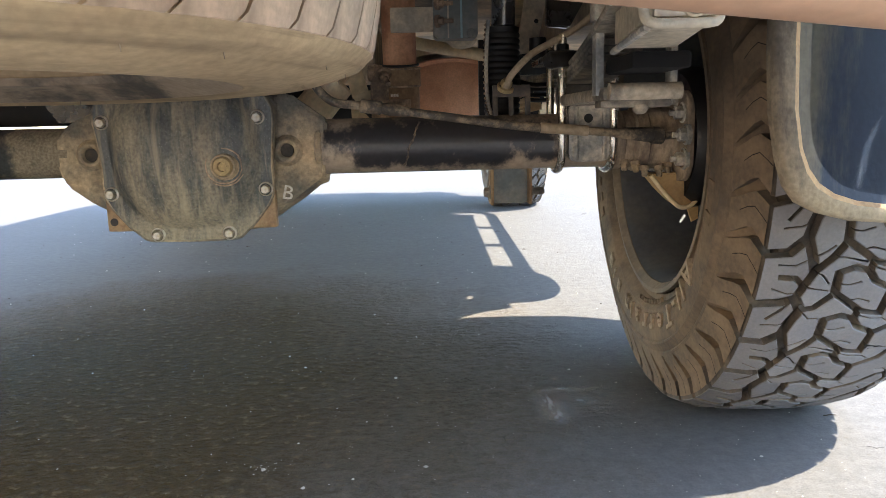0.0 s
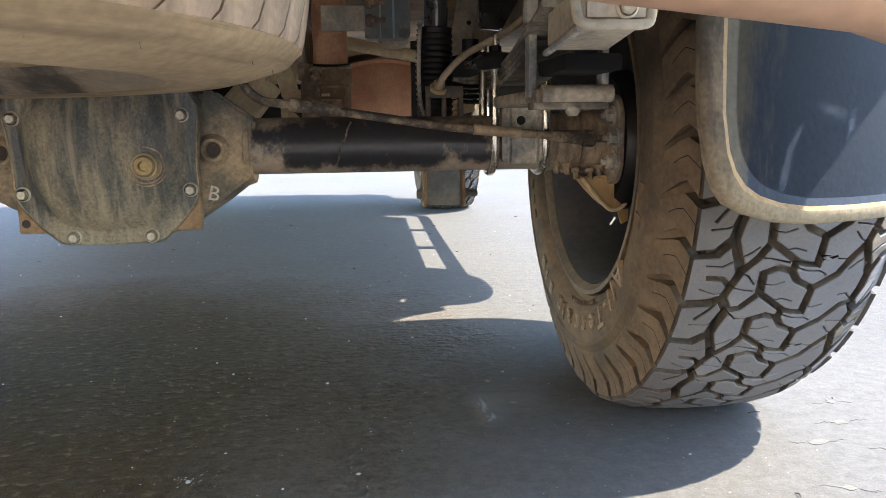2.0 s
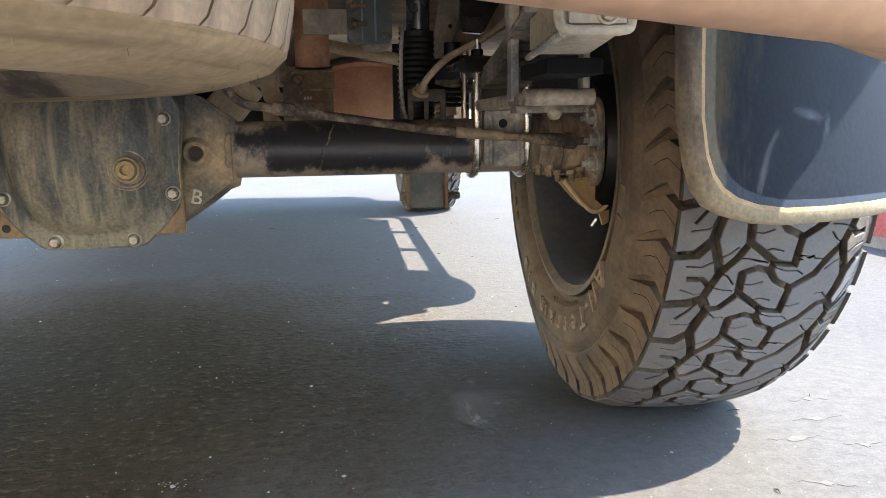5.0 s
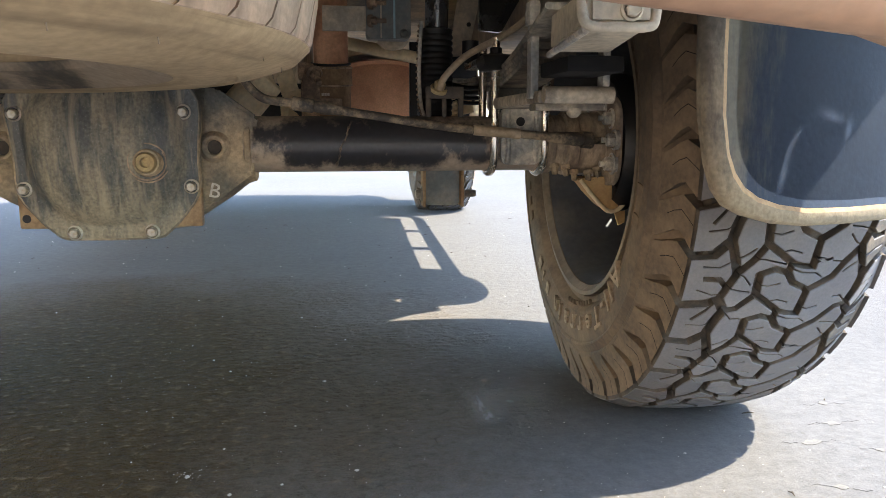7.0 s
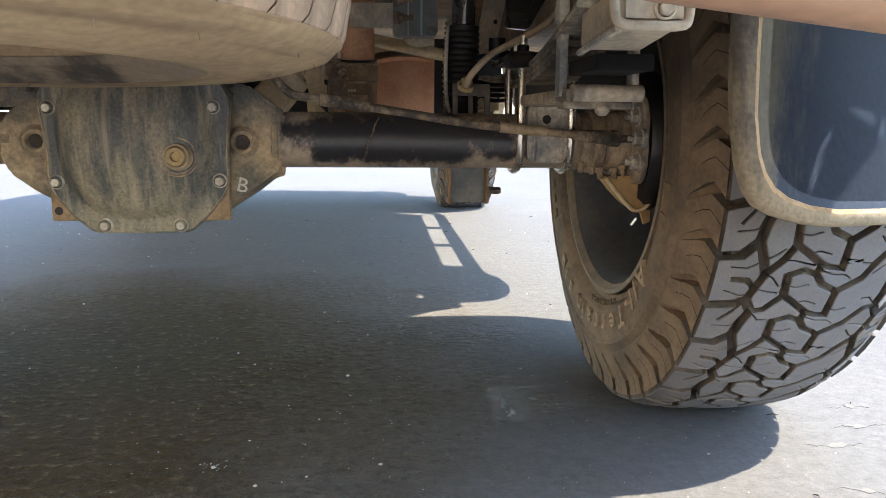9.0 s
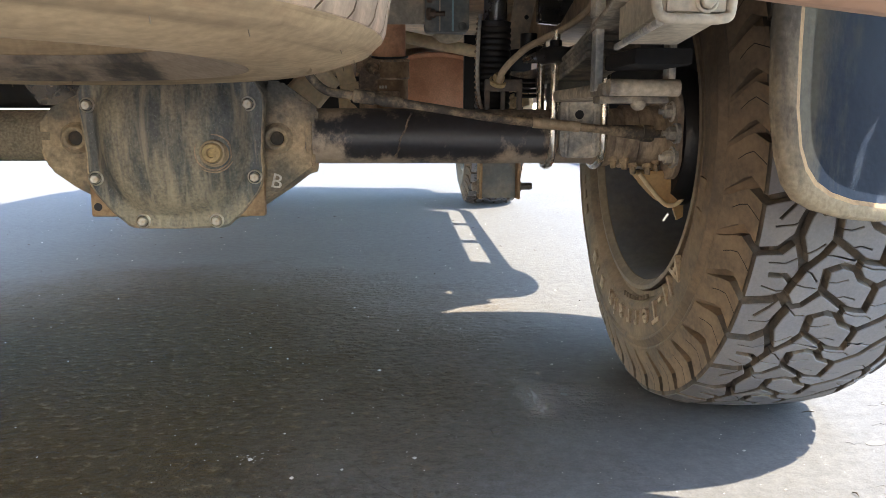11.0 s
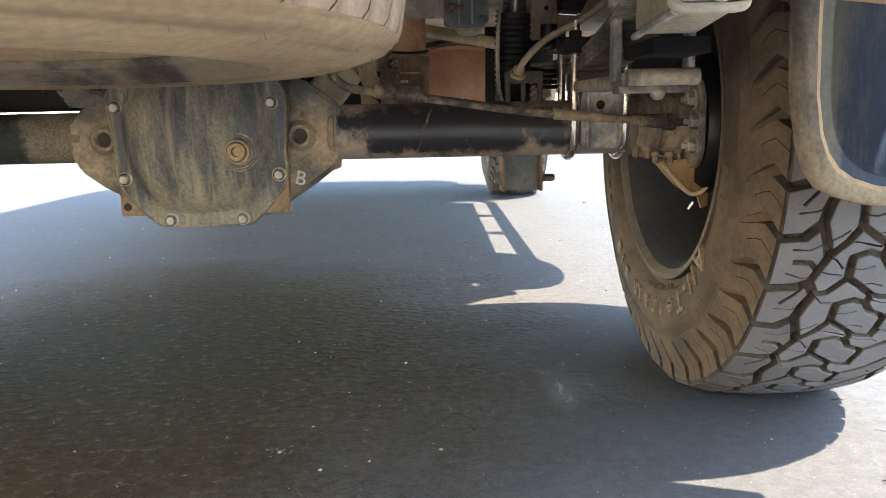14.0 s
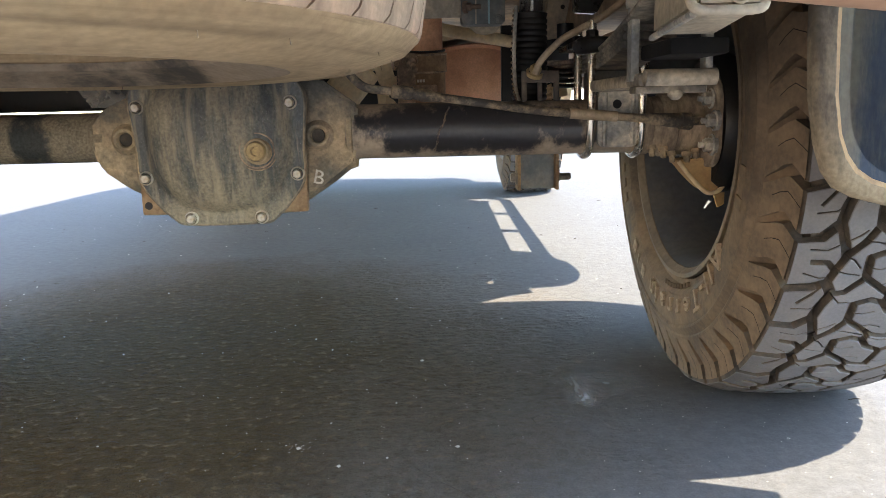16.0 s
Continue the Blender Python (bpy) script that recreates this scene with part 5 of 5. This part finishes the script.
    part("cross_beam", bm, M_RUBBER, truck, "dark cross beam")
    # added dark box that closes the bright gap over the axle
    bm = bmesh.new()
    box(bm, (-0.45, 1.60, 0.425), (0.19, 1.66, 0.52), 0.006)
    part("gap_filler", bm, M_RUBBER, truck, "dark filler added ahead of the axle to close a bright gap")
    # added dark sheet behind the U-bolts, hides the bright ground beyond
    bm = bmesh.new()
    prism(bm, [(0.345, 0.425), (0.47, 0.425), (0.50, 0.50), (0.50, 0.62), (0.345, 0.62)], "xz", 1.72, 1.74)
    part("dark_backing", bm, M_RUBBER, truck, "dark backing plate added ahead of the axle", smooth=False)
    # fuel tank and floor
    bm = bmesh.new()
    box(bm, (-0.72, 1.75, 0.52), (0.10, 3.0, 0.74), 0.05)
    part("fuel_tank", bm, M_UNDER, truck, "dark fuel tank")
    bm = bmesh.new()
    sweep(bm, [(-0.14, 1.45, 0.45), (-0.10, 2.6, 0.52)], 0.035, 20)
    part("drive_shaft", bm, M_CAST, truck, "dusty drive shaft")


make_frame()


# ---- spare wheel ----
def make_spare():
    c, rs = (-0.205, 0.61, 0.5865), 0.376
    side = [(0.092, rs - 0.006), (0.102, rs - 0.016), (0.1065, rs - 0.03), (0.111, rs - 0.045), (0.1145, rs - 0.060), (0.1150, rs - 0.066), (0.1135, rs - 0.068), (0.1165, rs - 0.085), (0.1165, rs - 0.10), (0.1135, rs - 0.118), (0.1140, rs - 0.121), (0.1125, rs - 0.123), (0.105, rs - 0.145), (0.098, 0.208), (0.090, 0.200)]
    bm = bmesh.new()
    lathe(bm, [(-s, r) for s, r in reversed(side)] + [(-0.05, rs - 0.003), (0.0, rs - 0.002), (0.05, rs - 0.003)] + side, c, (0, 0, 1), 128)
    tyre = part("spare_tyre", bm, M_SPARE, truck, "mud-caked spare tyre slung under the rear floor", angle=28)
    tyre.data.materials.append(M_SPAREDARK)
    for f in tyre.data.polygons:
        if math.hypot(f.center.x - c[0], f.center.y - c[1]) < 0.256:
            f.material_index = 1
    # shallow lugs round its edge
    n = 52
    bm = bmesh.new()
    prof = [(rs - 0.0210, -0.0985), (rs - 0.0046, -0.0915), (rs - 0.0026, -0.086), (rs - 0.0008, -0.074), (rs + 0.002, -0.058), (rs + 0.0045, -0.035), (rs + 0.005, -0.01), (rs + 0.005, 0.02), (rs + 0.004, 0.08)]
    h = math.pi * rs / n * 0.94
    rows = []
    for k, (r, z) in enumerate(prof):
        sk = -0.034 * (1 - k / 8) ** 1.5 + 0.008
        nar = (0.96, 1.0, 1.0)[min(k, 2)]
        rows.append([bm.verts.new((q * math.cos((v + sk) / rs), q * math.sin((v + sk) / rs), z)) for q, v in ((r, -h * nar), (r, h * nar), (r - 0.008, h), (r - 0.008, -h))])
    for a, b in zip(rows, rows[1:]):
        for i in range(4):
            bm.faces.new((a[i], a[(i + 1) % 4], b[(i + 1) % 4], b[i]))
    bm.faces.new(rows[0])
    bm.faces.new(rows[-1])
    first = part("spare_lug", bm, M_SPARELUG, tyre)
    for k in range(n):
        ob = first if k == 0 else new("spare_lug", first.data)
        ob.parent = tyre
        ob.matrix_basis = pose(*c, 0, 0, 360 * k / n)
    # it hangs a little lower at its front
    lean = Matrix.Translation((0, 0.89, 0.47)) @ pose(0, 0, 0, -0.50) @ Matrix.Translation((0, -0.89, -0.47))
    tyre.matrix_basis = lean
    # fine moulding hairs and scuffs on the lower sidewall
    bm = bmesh.new()
    for k in range(22):
        a = 2 * math.pi * (k + random.uniform(-0.4, 0.4)) / 22
        r = random.choice((rs - 0.066, rs - 0.121, rs - 0.03))
        z = {rs - 0.066: 0.116, rs - 0.121: 0.1145, rs - 0.03: 0.107}[r]
        p = Vector((c[0] + r * math.cos(a), c[1] + r * math.sin(a), c[2] - z + 0.001))
        sweep(bm, [p, p + Vector((random.uniform(-0.001, 0.001), 0, -random.uniform(0.002, 0.005)))], 0.0004, 5)
    tagged(part("moulding_hair", bm, M_SPAREDARK, tyre), kind="stuff")
    bm = bmesh.new()
    lathe(bm, [(-0.092, 0.203), (-0.086, 0.200), (-0.05, 0.196), (-0.02, 0.19), (-0.035, 0.13), (-0.045, 0.07), (-0.045, 0.0)], c, (0, 0, 1), 72)
    rim = part("spare_rim", bm, M_SPARE, truck, "mud-caked steel rim of the spare tyre")
    rim.matrix_basis = lean
    return tyre


make_spare()


# ---- mud flap and bumper ----
def make_flap():
    y0 = 0.612
    edge = [(0.508, 0.60), (0.508, 0.50), (0.511, 0.443), (0.519, 0.400), (0.528, 0.375), (0.540, 0.360), (0.560, 0.350), (0.59, 0.342), (0.625, 0.3385), (0.68, 0.3385), (0.74, 0.340), (0.82, 0.346), (0.82, 0.60)]
    rim_in = [(0.543, 0.60), (0.543, 0.50), (0.544, 0.443), (0.549, 0.412), (0.556, 0.396), (0.566, 0.383), (0.580, 0.373), (0.60, 0.366), (0.63, 0.361), (0.68, 0.360), (0.74, 0.361), (0.808, 0.364), (0.808, 0.60)]

    def bow(x, z):
        return 0.16 * (x - 0.508) - 0.02 * (0.5 - z) + 0.65 * max(0.0, x - 0.58) ** 2 + 0.6 * (z - 0.40) * max(0.0, x - 0.55)
    bm = bmesh.new()
    n = len(edge)
    def loop(pts, dy):
        return [bm.verts.new((x, y0 + bow(x, z) + dy, z)) for x, z in pts]
    a, b = loop(edge, 0.010), loop(edge, 0.0)
    c = loop([(p[0] * 0.85 + q[0] * 0.15, p[1] * 0.85 + q[1] * 0.15) for p, q in zip(edge, rim_in)], -0.005)
    def toward(f):
        """The line that lies that share of the way from the outer edge to the inner one."""
        return [(p[0] * (1 - f) + q[0] * f, p[1] * (1 - f) + q[1] * f) for p, q in zip(edge, rim_in)]
    d = loop(toward(0.58), -0.0055)
    for p, q in ((a, b), (b, c), (c, d)):
        for i in range(n - 1):
            bm.faces.new((p[i], p[i + 1], q[i + 1], q[i]))
    rim = part("flap_rim", bm, M_FLAPDUST, truck, "dust-caked rounded rim of the mud flap", angle=60)
    bm = bmesh.new()
    cols = 14
    grid = []
    for j in range(11):
        row = []
        for i in range(cols):
            f = i / (cols - 1)
            zt = 0.60
            x = 0.533 + (0.812 - 0.533) * f
            zb = np.interp(x, [p[0] for p in rim_in[4:12]], [p[1] for p in rim_in[4:12]]) - 0.002
            if x < 0.556:
                zb = np.interp(x, [0.533, 0.541, 0.549, 0.556], [0.43, 0.405, 0.394, 0.386])
            z = zb + (zt - zb) * j / 10
            row.append(bm.verts.new((x, y0 + bow(x, z) + 0.001, z)))
        grid.append(row)
    for r0, r1 in zip(grid, grid[1:]):
        for i in range(cols - 1):
            bm.faces.new((r0[i], r0[i + 1], r1[i + 1], r1[i]))
    bmesh.ops.solidify(bm, geom=bm.faces[:], thickness=-0.006)
    part("mud_flap", bm, M_FLAP, truck, "black plastic mud flap behind the tyre, dusty edges", angle=60)
    # the slope between the crease and the flat of the flap
    bm = bmesh.new()
    d2, e2, e = loop(toward(0.75), -0.0014), loop(toward(0.90), -0.0011), loop(toward(1.08), -0.0007)
    for p, q in ((d2, e2), (e2, e)):
        for i in range(n - 1):
            bm.faces.new((p[i], p[i + 1], q[i + 1], q[i]))
    part("rim_slope", bm, M_FLAP, rim, "dusty black plastic inside the rim", angle=60)
    # the brown crease inside the rim
    bm = bmesh.new()
    d3, e3 = loop(toward(0.58), -0.0055), loop(toward(0.75), -0.0014)
    for i in range(n - 1):
        bm.faces.new((d3[i], d3[i + 1], e3[i + 1], e3[i]))
    part("rim_crease", bm, M_CREASE, rim, "brown dirt in the crease of the rim", angle=60)
    # soft pale marks that paint sun glints on the flap
    for x, z, a, c, turn in ((0.656, 0.4435, 0.024, 0.008, -13), (0.679, 0.4300, 0.0065, 0.018, -8), (0.6015, 0.3890, 0.0065, 0.030, -12), (0.6120, 0.4200, 0.0045, 0.020, -30)):
        bm = bmesh.new()
        bm.faces.new([bm.verts.new(p) for p in ((-1, -1, 0), (1, -1, 0), (1, 1, 0), (-1, 1, 0))])
        ob = part("flap_glint", bm, M_GLINT, truck, "pale sun glint painted on the flap", smooth=False)
        yaw = math.degrees(math.atan(0.16 + 1.3 * max(0.0, x - 0.58)))
        ob.matrix_basis = pose(x, y0 + bow(x, z) - 0.0016, z, 90, 0, yaw) @ pose(0, 0, 0, 0, 0, turn) @ Matrix.Diagonal((a, c, 1, 1))
        ob.visible_shadow = False


make_flap()


def make_bumper():
    bm = bmesh.new()
    rows = []
    n = 60
    for i in range(n + 1):
        x = -0.95 + 1.79 * i / n
        end = abs(x + 0.055) / 0.895
        yb = 0.215 + 0.16 * max(0.0, end - 0.55) ** 2 * 4
        zl = 0.4785 - 0.105 * (x - 0.265) if x > 0.2 else 0.4853 + min(0.05, (0.2 - x) * 0.25)
        zl = max(zl - 0.24 * max(0.0, x - 0.428), 0.42)
        prof = [(0.07, zl + 0.012), (0.012, zl + 0.001), (0.003, zl), (-0.006, zl + 0.004), (-0.012, zl + 0.013), (-0.03, zl + 0.06), (-0.035, zl + 0.14), (-0.01, zl + 0.16), (0.07, zl + 0.165)]
        rows.append([bm.verts.new((x, yb + dy, z)) for dy, z in prof])
    for a, b in zip(rows, rows[1:]):
        for i in range(len(a) - 1):
            bm.faces.new((a[i], a[i + 1], b[i + 1], b[i]))
    bm.faces.new(rows[0])
    bm.faces.new(rows[-1][::-1])
    part("rear_bumper", bm, M_BUMPER, truck, "dusty tan rear bumper edge", angle=60)


make_bumper()


# ---- body, floor and side rail ----
def make_body():
    def arch(cy, r0, lo):
        out = []
        a0 = math.acos(min(1, (lo - AX_Z) / r0)) if abs(lo - AX_Z) < r0 else math.pi / 2
        for k in range(13):
            a = a0 - 2 * a0 * k / 12
            out.append((cy - r0 * math.sin(a) * -1, AX_Z + r0 * math.cos(a)))
        return out
    lo = 0.50
    front = arch(3.87, 0.45, lo)
    rear = arch(1.15, 0.515, 0.56)
    low = [(4.55, 0.55)] + front + [(3.3, 0.57), (1.7475, 0.57), (1.7475, 0.659), (1.765, 0.659), (1.763, 0.690), (1.735, 0.694), (1.729, 0.680), (1.733, 0.659), (1.7473, 0.659), (1.7473, 0.57), (1.72, 0.57)] + [p for p in rear if p[1] > 0.63 or p[0] > 1.15] + [(0.690, 0.582), (0.65, 0.608), (0.606, 0.638), (0.28, 0.645)]
    high = [(0.22, 0.75), (0.25, 1.02), (4.3, 1.02), (4.6, 0.92), (4.66, 0.7)]
    for x0, x1 in ((0.823, 0.835), (-0.975, -0.963)):
        bm = bmesh.new()
        prism(bm, low + high, "yz", x0, x1)
        part("body_side", bm, M_PAINT, truck, "brown painted body side over the wheels", smooth=False)
    # rocker panels, drawn in towards the rear wheel
    for s, mid in ((1, 0.0), (-1, -0.14)):
        bm = bmesh.new()
        ends = []
        for y, x in ((1.700, 0.7905), (3.42, 0.8265)):
            ends.append([bm.verts.new((mid + s * (x + dx), y, z)) for dx, z in ((-0.018, 0.505), (-0.006, 0.500), (0.0, 0.506), (0.004, 0.58), (-0.018, 0.58))])
        for i in range(5):
            bm.faces.new((ends[0][i], ends[0][(i + 1) % 5], ends[1][(i + 1) % 5], ends[1][i]))
        bm.faces.new(ends[0])
        bm.faces.new(ends[1][::-1])
        part("rocker_panel", bm, M_PAINT, truck, "dusty brown rocker panel below the doors", smooth=False)
    bm = bmesh.new()
    box(bm, (-0.93, 0.30, 0.745), (0.79, 4.5, 0.775), 0.004)
    part("floor_pan", bm, M_UNDER, truck, "dark underbody floor pan")
    # shell above the floor
    line = [(0.24, 0.70), (0.24, 1.04), (0.42, 1.66), (0.6, 1.74), (2.5, 1.76), (3.2, 1.12), (4.3, 1.05), (4.62, 0.94), (4.74, 0.62), (4.70, 0.5)]
    bm = bmesh.new()
    rows = []
    for y, z in line:
        ins = 0.0 if z < 1.06 else (z - 1.04) * 0.2
        bow = 0.0 if y < 4 else 1.0
        cols = []
        for k in range(9):
            f = k / 8
            x = -0.965 + ins + (1.79 - 2 * ins) * f
            cols.append(bm.verts.new((x, y - bow * 0.6 * (f - 0.5) ** 2, z)))
        rows.append(cols)
    for a, b in zip(rows, rows[1:]):
        for i in range(8):
            bm.faces.new((a[i], a[i + 1], b[i + 1], b[i]))
    bm.faces.new([r[0] for r in rows[1:6]])
    bm.faces.new([r[-1] for r in rows[1:6]])
    part("body_shell", bm, M_PAINT, truck, "brown painted upper body", smooth=False)
    # inner arches
    for cy in (1.15, 3.87):
        for x0, x1 in ((0.52, 0.796), (-0.936, -0.66)):
            bm = bmesh.new()
            rows = []
            for k in range(19):
                a = radians(-100 + 200 * k / 18)
                rows.append([bm.verts.new((x, cy + 0.565 * math.sin(a), AX_Z + 0.565 * math.cos(a))) for x in (x0, x1)])
            keep = [r for r in rows if r[0].co.z > 0.6]
            for r in rows:
                if r not in keep:
                    for v in r:
                        bm.verts.remove(v)
            for a, b in zip(keep, keep[1:]):
                bm.faces.new((a[0], a[1], b[1], b[0]))
            bmesh.ops.solidify(bm, geom=bm.faces[:], thickness=0.004)
            part("wheel_arch_liner", bm, M_UNDER, truck, "dark wheel arch liner")


make_body()


def make_side_rail():
    """A tubular side step: a bar on flat brackets, with a rounded plate at its rear end."""
    bm = bmesh.new()
    sweep(bm, curve_points([(0.745, 3.555, 0.452), (0.800, 3.525, 0.436), (0.840, 3.475, 0.430), (0.8525, 3.39, 0.43), (0.844, 3.0, 0.43), (0.836, 2.6, 0.43), (0.828, 2.12, 0.43)], 6), 0.0205, 18)
    rail = part("side_rail", bm, M_GLOSSBLACK, truck, "black tubular side step rail")
    for y in (3.000, 2.550):
        bm = bmesh.new()
        prism(bm, [(y - 0.030, 0.405), (y + 0.030, 0.405), (y + 0.030, 0.412), (y + 0.006, 0.418), (y - 0.006, 0.418), (y - 0.030, 0.412)], "yz", 0.0, 0.16)
        ob = part("rail_bracket", bm, M_GLOSSBLACK, rail, smooth=False)
        ob.matrix_basis = pose(0.84, y, 0.43, 0, 16, 168) @ pose(0, -y, -0.412)
    bm = bmesh.new()
    prism(bm, [(0.735, 1.697), (0.78, 1.702), (0.82, 1.715), (0.848, 1.744), (0.866, 1.777), (0.882, 1.83), (0.8865, 1.88), (0.885, 1.94), (0.879, 1.995), (0.862, 2.035), (0.851, 2.063), (0.849, 2.14), (0.735, 2.19)], "xy", 0.425, 0.435)
    part("rail_end_plate", bm, M_GLOSSBLACK, rail, smooth=False)


make_side_rail()


# ---- grit and debris on the ground ----
def make_grit():
    verts, faces = [], []
    rng = random.Random(4)
    def stone(x, y, r):
        k = len(verts)
        s = [rng.uniform(0.6, 1.2) for _ in range(6)]
        verts.extend([(x + r * s[0], y, r * 0.2), (x, y + r * s[1], r * 0.25), (x - r * s[2], y, r * 0.2), (x, y - r * s[3], r * 0.2), (x + r * 0.2, y, r * s[4] * 0.8), (x, y, -r * 0.4)])
        for a, b in ((0, 1), (1, 2), (2, 3), (3, 0)):
            faces.append((k + a, k + b, k + 4))
            faces.append((k + b, k + a, k + 5))
    for _ in range(420):
        stone(rng.uniform(-1.6, 1.9), rng.uniform(0.3, 4.2), rng.choice((0.0012, 0.0015, 0.002, 0.0028)))
    for x, y in ((0.2, 0.868), (-0.011, 0.876), (0.049, 0.822), (0.151, 1.215)):
        stone(x, y, 0.0040)
    for _ in range(26):
        stone(rng.gauss(-0.011, 0.014), rng.gauss(0.880, 0.016), rng.choice((0.0008, 0.0011, 0.0016)))
    for _ in range(260):
        stone(rng.uniform(-0.2, 0.75), rng.uniform(0.7, 1.5), rng.choice((0.0007, 0.0009, 0.0012)))
    me = bpy.data.meshes.new("grit")
    me.from_pydata(verts, [], faces)
    me.materials.append(M_STONE)
    tagged(new("grit", me), "scattered pale grit on the concrete", "grit", kind="stuff")
    bm = bmesh.new()
    rng = random.Random(9)
    for _ in range(90):
        x, y = rng.uniform(-1.3, 1.0), rng.uniform(0.5, 3.5)
        a, ln = rng.uniform(-1.5, 1.5), rng.choice((0.003, 0.004, 0.005, 0.007, 0.012, 0.02))
        p = Vector((x, y, 0.001))
        d = Vector((math.cos(a), math.sin(a), 0)) * ln
        q = p + d * 0.5 + Vector((0, 0, 0.002)) + Vector((-d.y, d.x, 0)) * rng.uniform(-0.3, 0.3)
        sweep(bm, [p, q, p + d], [0.0006, 0.0011, 0.0004], 5)
    for pts in (((-0.245, 1.302), (-0.238, 1.310), (-0.247, 1.324), (-0.241, 1.340)), ((-0.367, 1.244), (-0.357, 1.246), (-0.345, 1.248)), ((0.070, 1.105), (0.086, 1.113), (0.092, 1.12)), ((-0.094, 0.848), (-0.088, 0.86), (-0.086, 0.871)), ((-0.262, 0.912), (-0.270, 0.916), (-0.282, 0.913)), ((0.058, 0.888), (0.064, 0.892), (0.067, 0.886))):
        sweep(bm, curve_points([(x, y, 0.0005) for x, y in pts], 4), 0.0007, 5)
    tagged(part("debris", bm, M_LEAF), "dark dry twig scraps on the concrete", "debris", kind="stuff")


make_grit()


def make_cracks():
    bm = bmesh.new()
    for pts in (((0.120, 0.86), (0.138, 0.829), (0.160, 0.790), (0.206, 0.744), (0.23, 0.70)), ((-0.06, 0.93), (-0.03, 0.915), (-0.012, 0.90)), ((-0.50, 1.19), (-0.43, 1.225), (-0.367, 1.244))):
        sweep(bm, curve_points([(x + 0.002 * math.sin(90 * y), y, 0.0) for x, y in pts], 5), 0.0005, 5)
    tagged(part("crack", bm, M_LEAF), "hairline crack in the concrete", "crack", kind="structure")


make_cracks()


def make_flakes():
    """Places where the coat of the concrete has chipped, with fine cracks running from them."""
    rng = random.Random(31)
    for x, y, a, c in ((0.898, 0.934, 0.016, 0.009), (0.823, 0.875, 0.017, 0.008), (0.784, 0.746, 0.012, 0.007), (0.903, 0.838, 0.006, 0.006), (0.935, 1.01, 0.010, 0.008)):
        bm = bmesh.new()
        pts = []
        for k in range(14):
            t = 2 * math.pi * k / 14
            r = rng.uniform(0.45, 1.25)
            pts.append((a * r * math.cos(t), c * r * math.sin(t)))
        prism(bm, pts, "xy", -0.0005, 0.0007)
        ob = part("chipped_patch", bm, M_CHIP, smooth=False)
        ob.matrix_basis = pose(x, y, 0.0, 0, 0, rng.uniform(-25, 25))
        tagged(ob, "pale chipped patch in the concrete's coat", "patch", kind="structure")
        bm = bmesh.new()
        for s in (-1, 1):
            p = Vector((x + s * a * 0.8, y - s * c * 0.4, 0.0004))
            line = [p]
            for _ in range(6):
                p = p + Vector((s * rng.uniform(0.002, 0.007), rng.uniform(-0.005, 0.006), 0))
                line.append(p)
            sweep(bm, line, [0.0003] * 6 + [0.0001], 5)
        tagged(part("crack", bm, M_CRACK), "hairline crack in the concrete's coat", "crack", kind="structure")


make_flakes()


def make_light_patches():
    # soft pale quads in place of reflected sunlight on the shaded ground
    # (middle, half length, half width, turn): a bent streak, its faint film, and single dabs
    for x, y, a, c, turn, z in ((0.395, 1.075, 0.085, 0.021, 92, 0.0012), (0.400, 1.025, 0.045, 0.025, 86, 0.0014), (0.438, 1.130, 0.065, 0.010, -5, 0.0016), (0.445, 1.085, 0.075, 0.065, -8, 0.0018), (0.111, 1.362, 0.018, 0.013, 5, 0.0012)):
        bm = bmesh.new()
        bm.faces.new([bm.verts.new(p) for p in ((-1, -1, 0), (1, -1, 0), (1, 1, 0), (-1, 1, 0))])
        ob = tagged(part("scuff", bm, M_FILM if c > 0.05 or y > 1.1 else M_SUNPATCH, smooth=False), "pale patch of reflected sunlight painted on the concrete", "scuff", kind="structure")
        ob.matrix_basis = pose(x, y, z, 0, 0, turn) @ Matrix.Diagonal((a, c, 1, 1))
        ob.visible_shadow = False


make_light_patches()
